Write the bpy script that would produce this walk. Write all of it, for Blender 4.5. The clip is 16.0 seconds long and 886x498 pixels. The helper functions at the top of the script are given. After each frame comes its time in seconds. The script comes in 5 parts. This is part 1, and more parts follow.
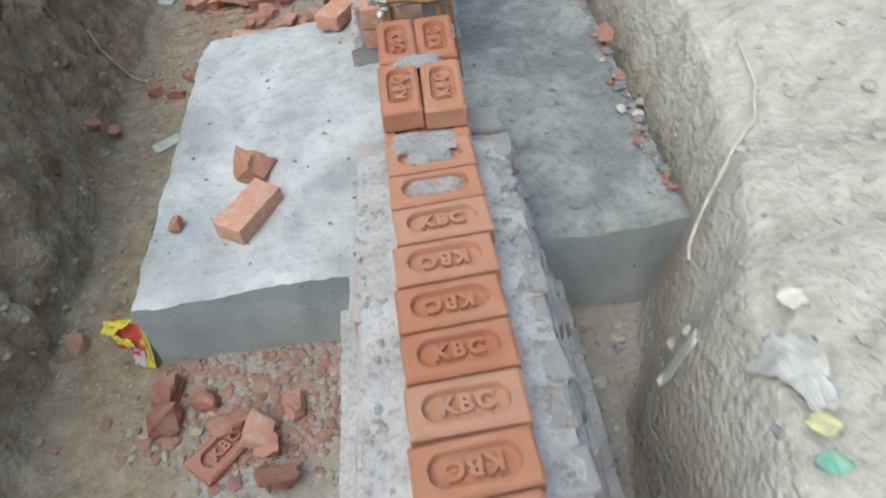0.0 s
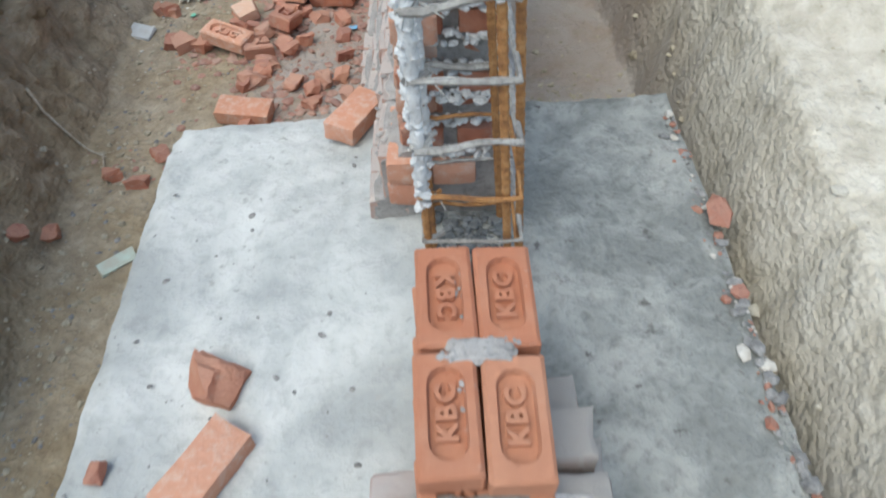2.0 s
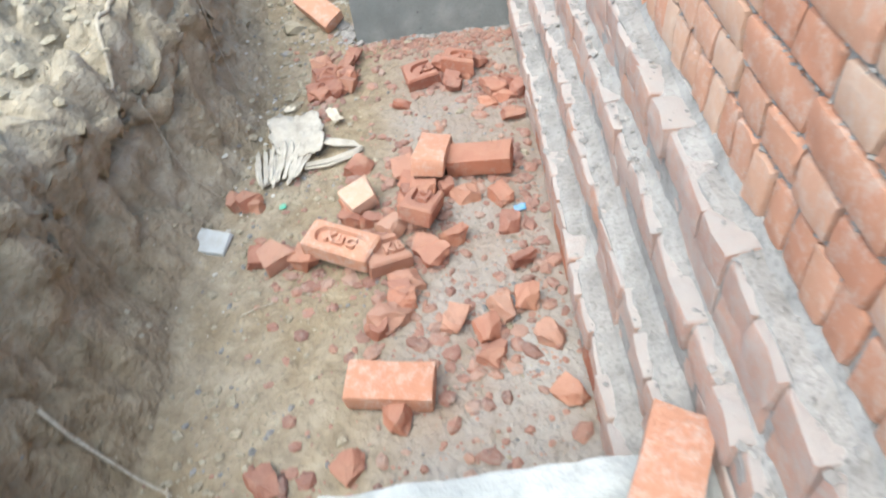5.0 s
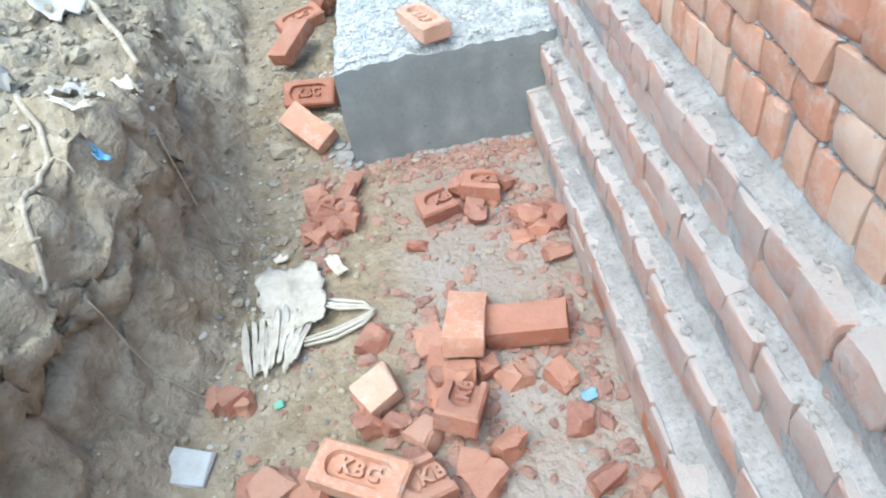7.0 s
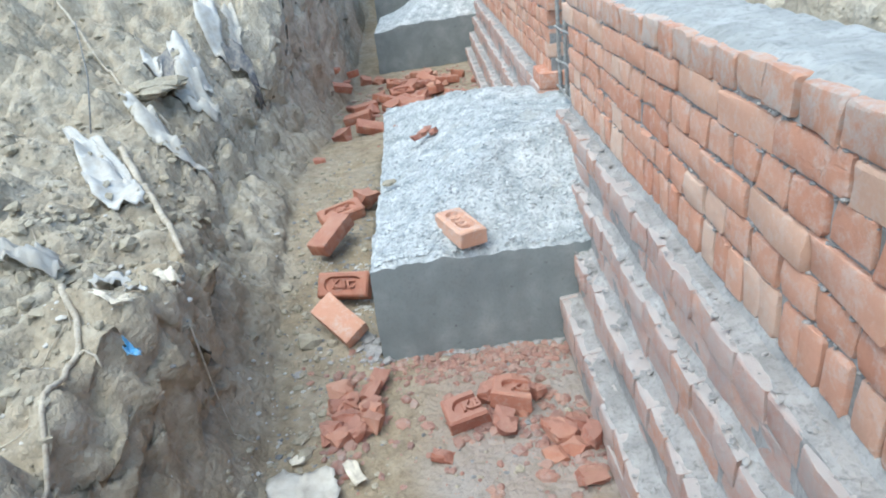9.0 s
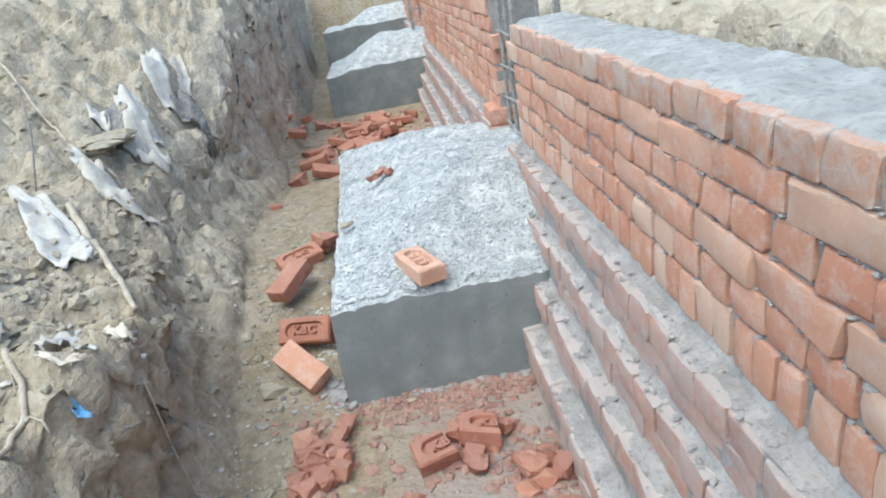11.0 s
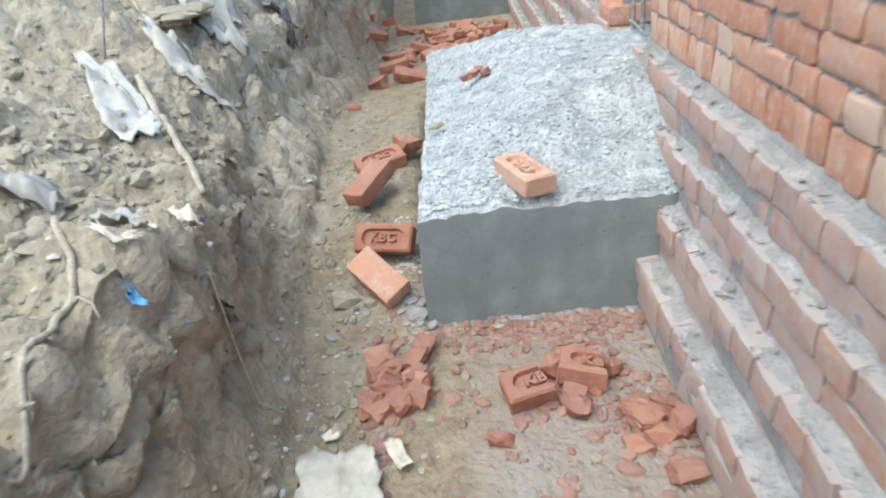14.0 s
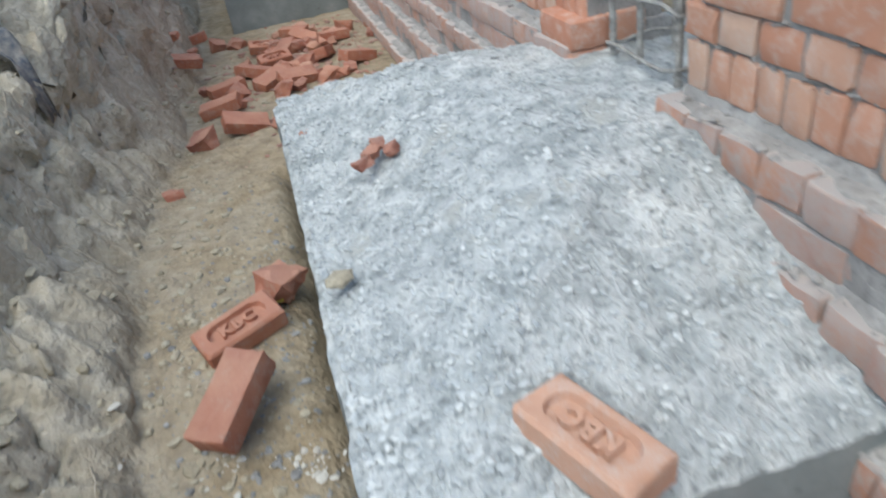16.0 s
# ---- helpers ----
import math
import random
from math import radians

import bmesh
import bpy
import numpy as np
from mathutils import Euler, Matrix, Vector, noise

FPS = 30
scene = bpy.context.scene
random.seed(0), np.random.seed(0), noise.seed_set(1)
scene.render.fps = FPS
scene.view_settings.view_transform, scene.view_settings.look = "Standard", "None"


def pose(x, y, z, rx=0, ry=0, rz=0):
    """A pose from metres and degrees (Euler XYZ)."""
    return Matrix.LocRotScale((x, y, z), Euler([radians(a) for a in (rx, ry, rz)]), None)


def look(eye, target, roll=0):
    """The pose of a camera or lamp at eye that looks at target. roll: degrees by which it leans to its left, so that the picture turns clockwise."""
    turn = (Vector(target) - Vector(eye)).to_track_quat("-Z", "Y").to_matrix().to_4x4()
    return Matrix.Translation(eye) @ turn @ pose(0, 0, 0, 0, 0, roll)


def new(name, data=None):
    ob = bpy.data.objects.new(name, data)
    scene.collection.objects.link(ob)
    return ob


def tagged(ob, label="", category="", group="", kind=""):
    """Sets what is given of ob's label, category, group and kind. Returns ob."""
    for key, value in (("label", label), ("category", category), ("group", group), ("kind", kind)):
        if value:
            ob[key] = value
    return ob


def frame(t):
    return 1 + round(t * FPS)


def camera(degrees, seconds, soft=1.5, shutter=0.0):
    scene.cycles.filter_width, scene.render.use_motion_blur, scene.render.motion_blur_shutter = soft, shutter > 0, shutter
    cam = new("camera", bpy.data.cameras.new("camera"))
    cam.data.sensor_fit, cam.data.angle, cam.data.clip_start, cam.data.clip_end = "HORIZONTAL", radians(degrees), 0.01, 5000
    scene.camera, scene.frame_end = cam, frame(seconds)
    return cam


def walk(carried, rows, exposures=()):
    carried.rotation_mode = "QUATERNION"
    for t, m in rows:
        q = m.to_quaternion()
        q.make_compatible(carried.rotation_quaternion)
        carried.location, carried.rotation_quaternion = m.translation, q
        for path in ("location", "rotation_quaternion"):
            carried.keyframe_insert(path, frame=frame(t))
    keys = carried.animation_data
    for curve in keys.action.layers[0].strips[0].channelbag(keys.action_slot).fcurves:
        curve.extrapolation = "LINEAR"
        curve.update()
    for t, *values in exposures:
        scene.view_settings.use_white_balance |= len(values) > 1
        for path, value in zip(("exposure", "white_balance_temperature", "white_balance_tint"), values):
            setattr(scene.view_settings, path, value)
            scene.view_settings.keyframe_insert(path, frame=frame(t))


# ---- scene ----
cam = camera(69.1, 16.0, soft=1.9, shutter=0.45)
PATH = [
    (0, (0.122, -4.983, 1.782), (0.131, -3.667, 0.276), -7.1),
    (0.5, (0.058, -4.732, 1.772), (0.103, -3.452, 0.236), -1.1),
    (1, (0.055, -4.47, 1.752), (0.131, -3.173, 0.231), -1.0),
    (1.5, (0.082, -4.217, 1.786), (0.039, -2.972, 0.221), -3.5),
    (2, (0.056, -3.968, 1.777), (0.086, -2.739, 0.2), -0.8),
    (2.5, (0.008, -3.771, 1.784), (0.033, -2.536, 0.211), 1.8),
    (3, (-0.034, -3.567, 1.759), (-0.276, -2.388, 0.161), -4.0),
    (5.5, (-0.539, -2.596, 1.356), (-0.543, -1.124, 0.002), -11.3),
    (6, (-0.562, -2.439, 1.341), (-0.453, -0.929, 0.034), -10.5),
    (6.5, (-0.525, -2.212, 1.338), (-0.437, -0.707, 0.024), -10.0),
    (7, (-0.538, -2.149, 1.359), (-0.583, -0.642, 0.046), -12.1),
    (7.5, (-0.566, -2.132, 1.393), (-0.621, -0.507, 0.228), -10.5),
    (8, (-0.587, -2.088, 1.395), (-0.531, -0.361, 0.389), -7.0),
    (8.5, (-0.572, -2.061, 1.406), (-0.559, -0.278, 0.501), -7.2),
    (9, (-0.554, -2.059, 1.417), (-0.576, -0.254, 0.556), -8.2),
    (9.5, (-0.551, -2.064, 1.417), (-0.515, -0.235, 0.609), -8.4),
    (12, (-0.525, -2.057, 1.405), (-0.405, -0.214, 0.638), -9.8),
    (12.5, (-0.515, -2.047, 1.394), (-0.393, -0.222, 0.584), -9.4),
    (13, (-0.493, -1.998, 1.365), (-0.456, -0.238, 0.416), -9.8),
    (13.5, (-0.569, -1.978, 1.383), (-0.638, -0.208, 0.455), -10.4),
    (14, (-0.675, -1.793, 1.235), (-0.781, -0.03, 0.297), -7.6),
    (14.5, (-0.702, -1.459, 1.155), (-0.762, 0.285, 0.178), -11.6),
    (15, (-0.809, -1.108, 1.201), (-0.41, 0.602, 0.244), -10.4),
    (15.5, (-0.777, -0.765, 1.189), (-0.4, 0.867, 0.096), -11.3),
    (16, (-0.781, -0.491, 1.229), (-0.46, 1.176, 0.171), -10.6),
]
walk(cam, [(t, look(eye, target, roll)) for t, eye, target, roll in PATH],
     [(0, 0.63, 6350, 0), (1, 0.69, 6350, 0), (2.5, 0.76, 6350, 0), (3, 0.75, 6450, 0), (5.5, 1.55, 6350, 0), (6, 1.53, 6050, -1), (6.5, 1.53, 5950, -2), (7, 1.49, 5900, -3), (7.5, 1.38, 5700, -4), (8, 1.24, 5700, -4), (9, 1.14, 5850, -3), (9.5, 1.13, 5850, -3),
      (12, 1.1, 6250, 0), (13, 1.22, 6250, 0), (13.5, 1.22, 6250, 0), (14, 1.16, 6200, -1), (15, 1.0, 6050, -2), (16, 0.75, 6200, 0)])

# ---- light: bright hazy sky, very soft sun ----
world = bpy.data.worlds.new("sky")
scene.world = world
world.use_nodes = True
wn = world.node_tree.nodes
wl = world.node_tree.links
sky = wn.new("ShaderNodeTexSky")
sky.sky_type = "NISHITA"
sky.sun_disc = False
sky.sun_elevation = radians(64)
sky.sun_rotation = radians(-132)
sky.air_density = 1.0
sky.dust_density = 3.0
sky.ozone_density = 1.0
wl.new(sky.outputs[0], wn["Background"].inputs[0])
wn["Background"].inputs[1].default_value = 0.15
sun_data = bpy.data.lights.new("sun", "SUN")
sun_data.energy = 0.9
sun_data.angle = radians(70)
sun_data.color = (1.0, 0.97, 0.92)
sun = new("sun", sun_data)
sun.matrix_world = look((-3.2, -2.9, 9), (0, 0, 0))

# ---- materials ----


def mat(name, rough=0.9, metal=0.0):
    m = bpy.data.materials.new(name)
    m.use_nodes = True
    b = m.node_tree.nodes["Principled BSDF"]
    b.inputs["Roughness"].default_value = rough
    b.inputs["Metallic"].default_value = metal
    b.inputs["Specular IOR Level"].default_value = 0.25
    return m, m.node_tree.nodes, m.node_tree.links, b


def noise_node(n, l, scale, detail=6.0, rough=0.6, coord="Object", dist=0.0):
    tc = n.new("ShaderNodeTexCoord")
    t = n.new("ShaderNodeTexNoise")
    t.inputs["Scale"].default_value = scale
    t.inputs["Detail"].default_value = detail
    t.inputs["Roughness"].default_value = rough
    t.inputs["Distortion"].default_value = dist
    if coord == "World":
        g = n.new("ShaderNodeNewGeometry")
        l.new(g.outputs["Position"], t.inputs["Vector"])
    else:
        l.new(tc.outputs[coord], t.inputs["Vector"])
    return t.outputs["Fac"]


def ramp(n, l, fac, stops):
    r = n.new("ShaderNodeValToRGB")
    e = r.color_ramp.elements
    while len(e) < len(stops):
        e.new(0.5)
    for el, (p, c) in zip(e, stops):
        el.position = p
        el.color = (*c, 1) if len(c) == 3 else c
    l.new(fac, r.inputs[0])
    return r.outputs[0]


def mix(n, l, fac, a, b, mode="MIX"):
    m = n.new("ShaderNodeMix")
    m.data_type = "RGBA"
    m.blend_type = mode
    if isinstance(fac, float):
        m.inputs[0].default_value = fac
    else:
        l.new(fac, m.inputs[0])
    for sock, v in ((m.inputs[6], a), (m.inputs[7], b)):
        if isinstance(v, tuple):
            sock.default_value = (*v, 1)
        else:
            l.new(v, sock)
    return m.outputs[2]


def math_node(n, l, op, a, b=0.0, clamp=False):
    m = n.new("ShaderNodeMath")
    m.operation = op
    m.use_clamp = clamp
    for sock, v in ((m.inputs[0], a), (m.inputs[1], b)):
        if isinstance(v, (int, float)):
            sock.default_value = v
        else:
            l.new(v, sock)
    return m.outputs[0]


def bump(n, l, b, height, strength, distance):
    bp = n.new("ShaderNodeBump")
    bp.inputs["Strength"].default_value = strength
    bp.inputs["Distance"].default_value = distance
    l.new(height, bp.inputs["Height"])
    l.new(bp.outputs[0], b.inputs["Normal"])


def brick_material(name, stops, dust_col, dust_lo, dust_hi, top_dust, bits=False):
    """Fired clay with tone by piece, pale mortar smears and, where top_dust > 0, slurry lying on upward faces."""
    m, n, l, b = mat(name, 0.92)
    oi = n.new("ShaderNodeObjectInfo")
    tone = oi.outputs["Random"]
    if bits:
        tone = n.new("ShaderNodeNewGeometry").outputs["Random Per Island"]
    base = ramp(n, l, tone, stops)
    grain = noise_node(n, l, 55.0, 8.0, 0.7, "World")
    base = mix(n, l, math_node(n, l, "MULTIPLY", grain, 0.34), base, (0.32, 0.15, 0.10), "MIX")
    blot = noise_node(n, l, 9.0, 5.0, 0.6, "World")
    base = mix(n, l, ramp(n, l, blot, [(0.45, (0, 0, 0)), (0.75, (0.5, 0.5, 0.5))]), base, (0.58, 0.33, 0.22))
    smear = noise_node(n, l, 26.0, 10.0, 0.78, "World", 0.15)
    mask = ramp(n, l, smear, [(dust_lo, (0, 0, 0)), (dust_hi, (1, 1, 1))])
    if top_dust:
        g = n.new("ShaderNodeNewGeometry")
        sep = n.new("ShaderNodeSeparateXYZ")
        l.new(g.outputs["Normal"], sep.inputs[0])
        up = math_node(n, l, "MULTIPLY", math_node(n, l, "SUBTRACT", sep.outputs[2], 0.25, True), top_dust, True)
        up = math_node(n, l, "MULTIPLY", up, math_node(n, l, "ADD", smear, 0.55), True)
        mask = math_node(n, l, "MAXIMUM", mask, up)
    col = mix(n, l, mask, base, dust_col)
    l.new(col, b.inputs["Base Color"])
    fine = noise_node(n, l, 140.0, 6.0, 0.7, "World")
    bump(n, l, b, math_node(n, l, "ADD", math_node(n, l, "MULTIPLY", fine, 0.7), math_node(n, l, "ADD", math_node(n, l, "MULTIPLY", smear, 1.8), math_node(n, l, "MULTIPLY", blot, 1.4))), 0.8, 0.007)
    return m


BRICK = brick_material("fired_brick", [(0.0, (0.59, 0.275, 0.18)), (0.3, (0.66, 0.345, 0.235)), (0.6, (0.70, 0.395, 0.28)), (0.82, (0.72, 0.47, 0.345)), (1.0, (0.73, 0.54, 0.42))], (0.66, 0.58, 0.52), 0.48, 0.78, 0.0)
BRICK_CAP = brick_material("mortar_smeared_brick", [(0.0, (0.58, 0.29, 0.19)), (0.5, (0.62, 0.37, 0.26)), (1.0, (0.60, 0.45, 0.36))], (0.55, 0.515, 0.48), 0.42, 0.68, 0.0)
BRICK_TOP = brick_material("new_brick", [(0.0, (0.52, 0.21, 0.12)), (0.5, (0.57, 0.255, 0.15)), (1.0, (0.60, 0.32, 0.205))], (0.55, 0.42, 0.35), 0.60, 0.82, 0.0)
BRICK_STEP = brick_material("slurry_brick", [(0.0, (0.50, 0.32, 0.265)), (0.35, (0.56, 0.38, 0.32)), (0.7, (0.54, 0.43, 0.385)), (1.0, (0.58, 0.31, 0.215))], (0.48, 0.442, 0.42), 0.42, 0.70, 1.2)
BRICK_GREY = brick_material("grey_slurry_brick", [(0.0, (0.27, 0.23, 0.21)), (0.6, (0.32, 0.28, 0.255)), (1.0, (0.42, 0.22, 0.15))], (0.38, 0.365, 0.345), 0.40, 0.62, 1.4)
RUBBLE = brick_material("broken_brick", [(0.0, (0.30, 0.115, 0.085)), (0.4, (0.41, 0.165, 0.115)), (0.75, (0.50, 0.21, 0.135)), (1.0, (0.53, 0.31, 0.235))], (0.46, 0.36, 0.30), 0.50, 0.78, 0.35)
RUBBLE_BITS = brick_material("crushed_brick", [(0.0, (0.19, 0.085, 0.07)), (0.5, (0.31, 0.135, 0.105)), (0.8, (0.40, 0.19, 0.14)), (1.0, (0.42, 0.30, 0.255))], (0.38, 0.315, 0.28), 0.42, 0.70, 0.4, True)
BRICK_FAR = brick_material("far_brick", [(0.0, (0.54, 0.235, 0.15)), (0.3, (0.61, 0.30, 0.195)), (0.6, (0.66, 0.35, 0.235)), (1.0, (0.69, 0.47, 0.35))], (0.62, 0.53, 0.47), 0.50, 0.80, 0.0, True)
BRICK_RED = brick_material("red_brick", [(0.0, (0.38, 0.14, 0.09)), (1.0, (0.48, 0.19, 0.115))], (0.45, 0.36, 0.31), 0.50, 0.78, 0.3)
BRICK_DARK = brick_material("underburnt_dark_brick", [(0.0, (0.26, 0.10, 0.075)), (1.0, (0.33, 0.13, 0.09))], (0.36, 0.28, 0.24), 0.55, 0.8, 0.4)


def rough_material(name, a, b_, c, scale, bump_scale, bstr, bdist, spots=None, speck=0.55, band=(0.3, 0.52, 0.72)):
    m, n, l, b = mat(name, 0.95)
    f1 = noise_node(n, l, scale, 6.0, 0.6, "World", 0.3)
    col = ramp(n, l, f1, [(band[0], a), (band[1], b_), (band[2], c)])
    f2 = noise_node(n, l, bump_scale, 5.0, 0.62, "World")
    col = mix(n, l, ramp(n, l, f2, [(0.30, (speck, speck, speck)), (0.5, (0, 0, 0))]), col, tuple(v * 0.55 for v in a))
    if spots:
        f3 = noise_node(n, l, spots[0], 4.0, 0.6, "World")
        col = mix(n, l, ramp(n, l, f3, [(spots[1], (0, 0, 0)), (spots[1] + 0.06, (1, 1, 1))]), col, spots[2])
    l.new(col, b.inputs["Base Color"])
    bump(n, l, b, math_node(n, l, "ADD", f2, math_node(n, l, "MULTIPLY", f1, 1.5)), bstr, bdist)
    return m


MORTAR = rough_material("mortar", (0.25, 0.24, 0.23), (0.335, 0.322, 0.31), (0.42, 0.408, 0.395), 12.0, 90.0, 0.8, 0.006)
MORTAR_TOP = rough_material("mortar_bed", (0.25, 0.255, 0.245), (0.33, 0.334, 0.322), (0.41, 0.412, 0.40), 11.0, 60.0, 0.6, 0.006)
MORTAR_PALE = rough_material("pale_mortar", (0.50, 0.51, 0.51), (0.62, 0.63, 0.63), (0.73, 0.735, 0.735), 20.0, 90.0, 0.7, 0.008)
# formed sides, darker than the tops: part of their shade is in the colour
CONCRETE_SHADED_SIDE = rough_material("shaded_formed_concrete", (0.185, 0.203, 0.204), (0.22, 0.239, 0.238), (0.28, 0.295, 0.29), 6.0, 90.0, 0.45, 0.005, (30.0, 0.67, (0.12, 0.125, 0.13)), 0.2)
# a paler side tone, for the first footing only
CONCRETE_PALE_SIDE = rough_material("pale_formed_concrete", (0.29, 0.315, 0.318), (0.345, 0.37, 0.372), (0.42, 0.44, 0.435), 6.0, 90.0, 0.5, 0.006, (34.0, 0.66, (0.15, 0.155, 0.16)), 0.25)
MORTAR_WASH = rough_material("mortar_wash", (0.34, 0.325, 0.31), (0.44, 0.425, 0.41), (0.53, 0.515, 0.50), 9.0, 70.0, 0.8, 0.006, (18.0, 0.68, (0.42, 0.24, 0.18)))
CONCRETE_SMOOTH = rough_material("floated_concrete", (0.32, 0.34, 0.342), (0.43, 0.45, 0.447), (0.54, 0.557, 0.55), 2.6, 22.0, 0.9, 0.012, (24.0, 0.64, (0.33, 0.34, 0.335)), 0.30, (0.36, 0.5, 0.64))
# darker grey for the first footing's top, right of wall_x
CONCRETE_GREY = rough_material("dark_grey_concrete", (0.215, 0.225, 0.217), (0.275, 0.287, 0.276), (0.35, 0.359, 0.343), 6.5, 34.0, 1.0, 0.014, (16.0, 0.64, (0.135, 0.13, 0.125)), 0.5, (0.40, 0.5, 0.60))
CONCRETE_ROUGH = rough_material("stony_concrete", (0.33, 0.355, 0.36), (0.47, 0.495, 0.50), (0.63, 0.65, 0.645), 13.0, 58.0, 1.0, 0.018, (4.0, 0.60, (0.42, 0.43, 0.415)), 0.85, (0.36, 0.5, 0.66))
STEEL = rough_material("rusty_steel", (0.20, 0.10, 0.05), (0.36, 0.18, 0.07), (0.45, 0.26, 0.12), 30.0, 160.0, 0.6, 0.002)
STEEL_GREY = rough_material("cement_coated_steel", (0.22, 0.21, 0.20), (0.33, 0.32, 0.30), (0.45, 0.44, 0.42), 30.0, 120.0, 0.8, 0.003)
TWIG = rough_material("dry_root", (0.34, 0.29, 0.22), (0.46, 0.41, 0.33), (0.55, 0.50, 0.42), 25.0, 120.0, 0.4, 0.003)
CLOD = rough_material("clod", (0.29, 0.255, 0.19), (0.385, 0.345, 0.265), (0.47, 0.43, 0.34), 14.0, 80.0, 0.8, 0.006)
STONE = rough_material("stone_chip", (0.14, 0.14, 0.14), (0.24, 0.24, 0.24), (0.36, 0.36, 0.35), 30.0, 90.0, 0.5, 0.003)
GRAVEL = rough_material("concrete_gravel", (0.31, 0.335, 0.35), (0.47, 0.495, 0.50), (0.65, 0.665, 0.66), 15.0, 60.0, 0.6, 0.004)


def earth_material():
    """Dug silt: the soil attribute runs from brown clay to pale dry sand, dust marks brick powder on the floor, its
    colour darkened for the recess's shade.
    """
    m, n, l, b = mat("earth", 0.97)
    soil = n.new("ShaderNodeAttribute")
    soil.attribute_name = "soil"
    f1 = noise_node(n, l, 2.3, 8.0, 0.65, "World", 0.5)
    f2 = noise_node(n, l, 15.0, 6.0, 0.6, "World", 0.2)
    f3 = noise_node(n, l, 48.0, 4.0, 0.6, "World")
    clay = ramp(n, l, f2, [(0.28, (0.20, 0.157, 0.102)), (0.5, (0.298, 0.24, 0.16)), (0.72, (0.40, 0.336, 0.238))])
    sand = ramp(n, l, f2, [(0.28, (0.405, 0.372, 0.30)), (0.5, (0.535, 0.50, 0.42)), (0.72, (0.635, 0.605, 0.53))])
    sep = n.new("ShaderNodeSeparateColor")
    l.new(soil.outputs["Color"], sep.inputs[0])
    k = math_node(n, l, "ADD", sep.outputs[0], math_node(n, l, "MULTIPLY", math_node(n, l, "SUBTRACT", f1, 0.5), 1.0), True)
    col = mix(n, l, k, clay, sand)
    d = math_node(n, l, "MULTIPLY", sep.outputs[1], ramp(n, l, f2, [(0.26, (0.2, 0.2, 0.2)), (0.5, (1, 1, 1))]), True)
    # brick powder, with the shade between the footings put into its colour
    col = mix(n, l, d, col, (0.305, 0.245, 0.21))
    g = math_node(n, l, "MULTIPLY", sep.outputs[2], ramp(n, l, f1, [(0.35, (0, 0, 0)), (0.6, (1, 1, 1))]), True)
    col = mix(n, l, g, col, (0.37, 0.355, 0.335))
    col = mix(n, l, ramp(n, l, f3, [(0.28, (0.2, 0.2, 0.2)), (0.42, (0, 0, 0))]), col, (0.17, 0.135, 0.09))
    l.new(col, b.inputs["Base Color"])
    f4 = noise_node(n, l, 110.0, 4.0, 0.65, "World")
    geo = n.new("ShaderNodeNewGeometry")
    crumb = n.new("ShaderNodeTexVoronoi")
    crumb.inputs["Scale"].default_value = 42.0
    crumb.inputs["Randomness"].default_value = 1.0
    l.new(geo.outputs["Position"], crumb.inputs["Vector"])
    h = math_node(n, l, "ADD", math_node(n, l, "MULTIPLY", f2, 2.0), math_node(n, l, "ADD", f3, math_node(n, l, "MULTIPLY", f4, 0.5)))
    h = math_node(n, l, "SUBTRACT", h, math_node(n, l, "MULTIPLY", crumb.outputs["Distance"], 0.7))
    bump(n, l, b, h, 0.75, 0.014)
    return m


EARTH = earth_material()


def sheet_material(name, col, rough=0.5, dirt=(0.40, 0.36, 0.30)):
    m, n, l, b = mat(name, rough)
    f = noise_node(n, l, 22.0, 7.0, 0.7, "World")
    l.new(mix(n, l, ramp(n, l, f, [(0.38, (0, 0, 0)), (0.68, (0.85, 0.85, 0.85))]), col, dirt), b.inputs["Base Color"])
    bump(n, l, b, f, 0.4, 0.006)
    return m


PLASTIC = sheet_material("dusty_white_plastic", (0.56, 0.555, 0.525))
PLASTIC_OLD = sheet_material("weathered_plastic", (0.56, 0.535, 0.475))
PLASTIC_BLUE = sheet_material("blue_plastic", (0.10, 0.38, 0.68), 0.45)
PLASTIC_DARK = sheet_material("dark_plastic", (0.09, 0.10, 0.12), 0.5)
PLASTIC_GREEN = sheet_material("green_plastic", (0.12, 0.52, 0.36), 0.45)
PLASTIC_YELLOW = sheet_material("yellow_foil", (0.75, 0.66, 0.06), 0.35, (0.5, 0.45, 0.15))
PLASTIC_RED = sheet_material("red_foil", (0.55, 0.06, 0.05), 0.35, (0.4, 0.15, 0.1))
TILE = sheet_material("pale_tile", (0.52, 0.55, 0.56), 0.6, (0.42, 0.42, 0.40))
PAPER = sheet_material("cream_paper", (0.72, 0.66, 0.54), 0.7)

# ---- mesh helpers ----
from mathutils.bvhtree import BVHTree



def link_mesh(name, verts, faces, material, parent=None, smooth=False, label=""):
    me = bpy.data.meshes.new(name)
    me.from_pydata(verts, [], faces)
    me.materials.append(material)
    if smooth:
        me.shade_smooth()
    ob = new(name, me)
    ob.parent = parent
    if label:
        tagged(ob, label)
    return ob


def part(name, bm, material, parent=None, label="", smooth=False):
    me = bpy.data.meshes.new(name)
    bm.to_mesh(me)
    bm.free()
    me.materials.append(material)
    if smooth:
        me.shade_smooth()
    ob = new(name, me)
    ob.parent = parent
    if label:
        tagged(ob, label)
    return ob


def n3(x, y, z, s=1.0):
    return noise.noise(Vector((x * s, y * s, z * s)))


def smooth01(t):
    t = min(1.0, max(0.0, t))
    return t * t * (3 - 2 * t)


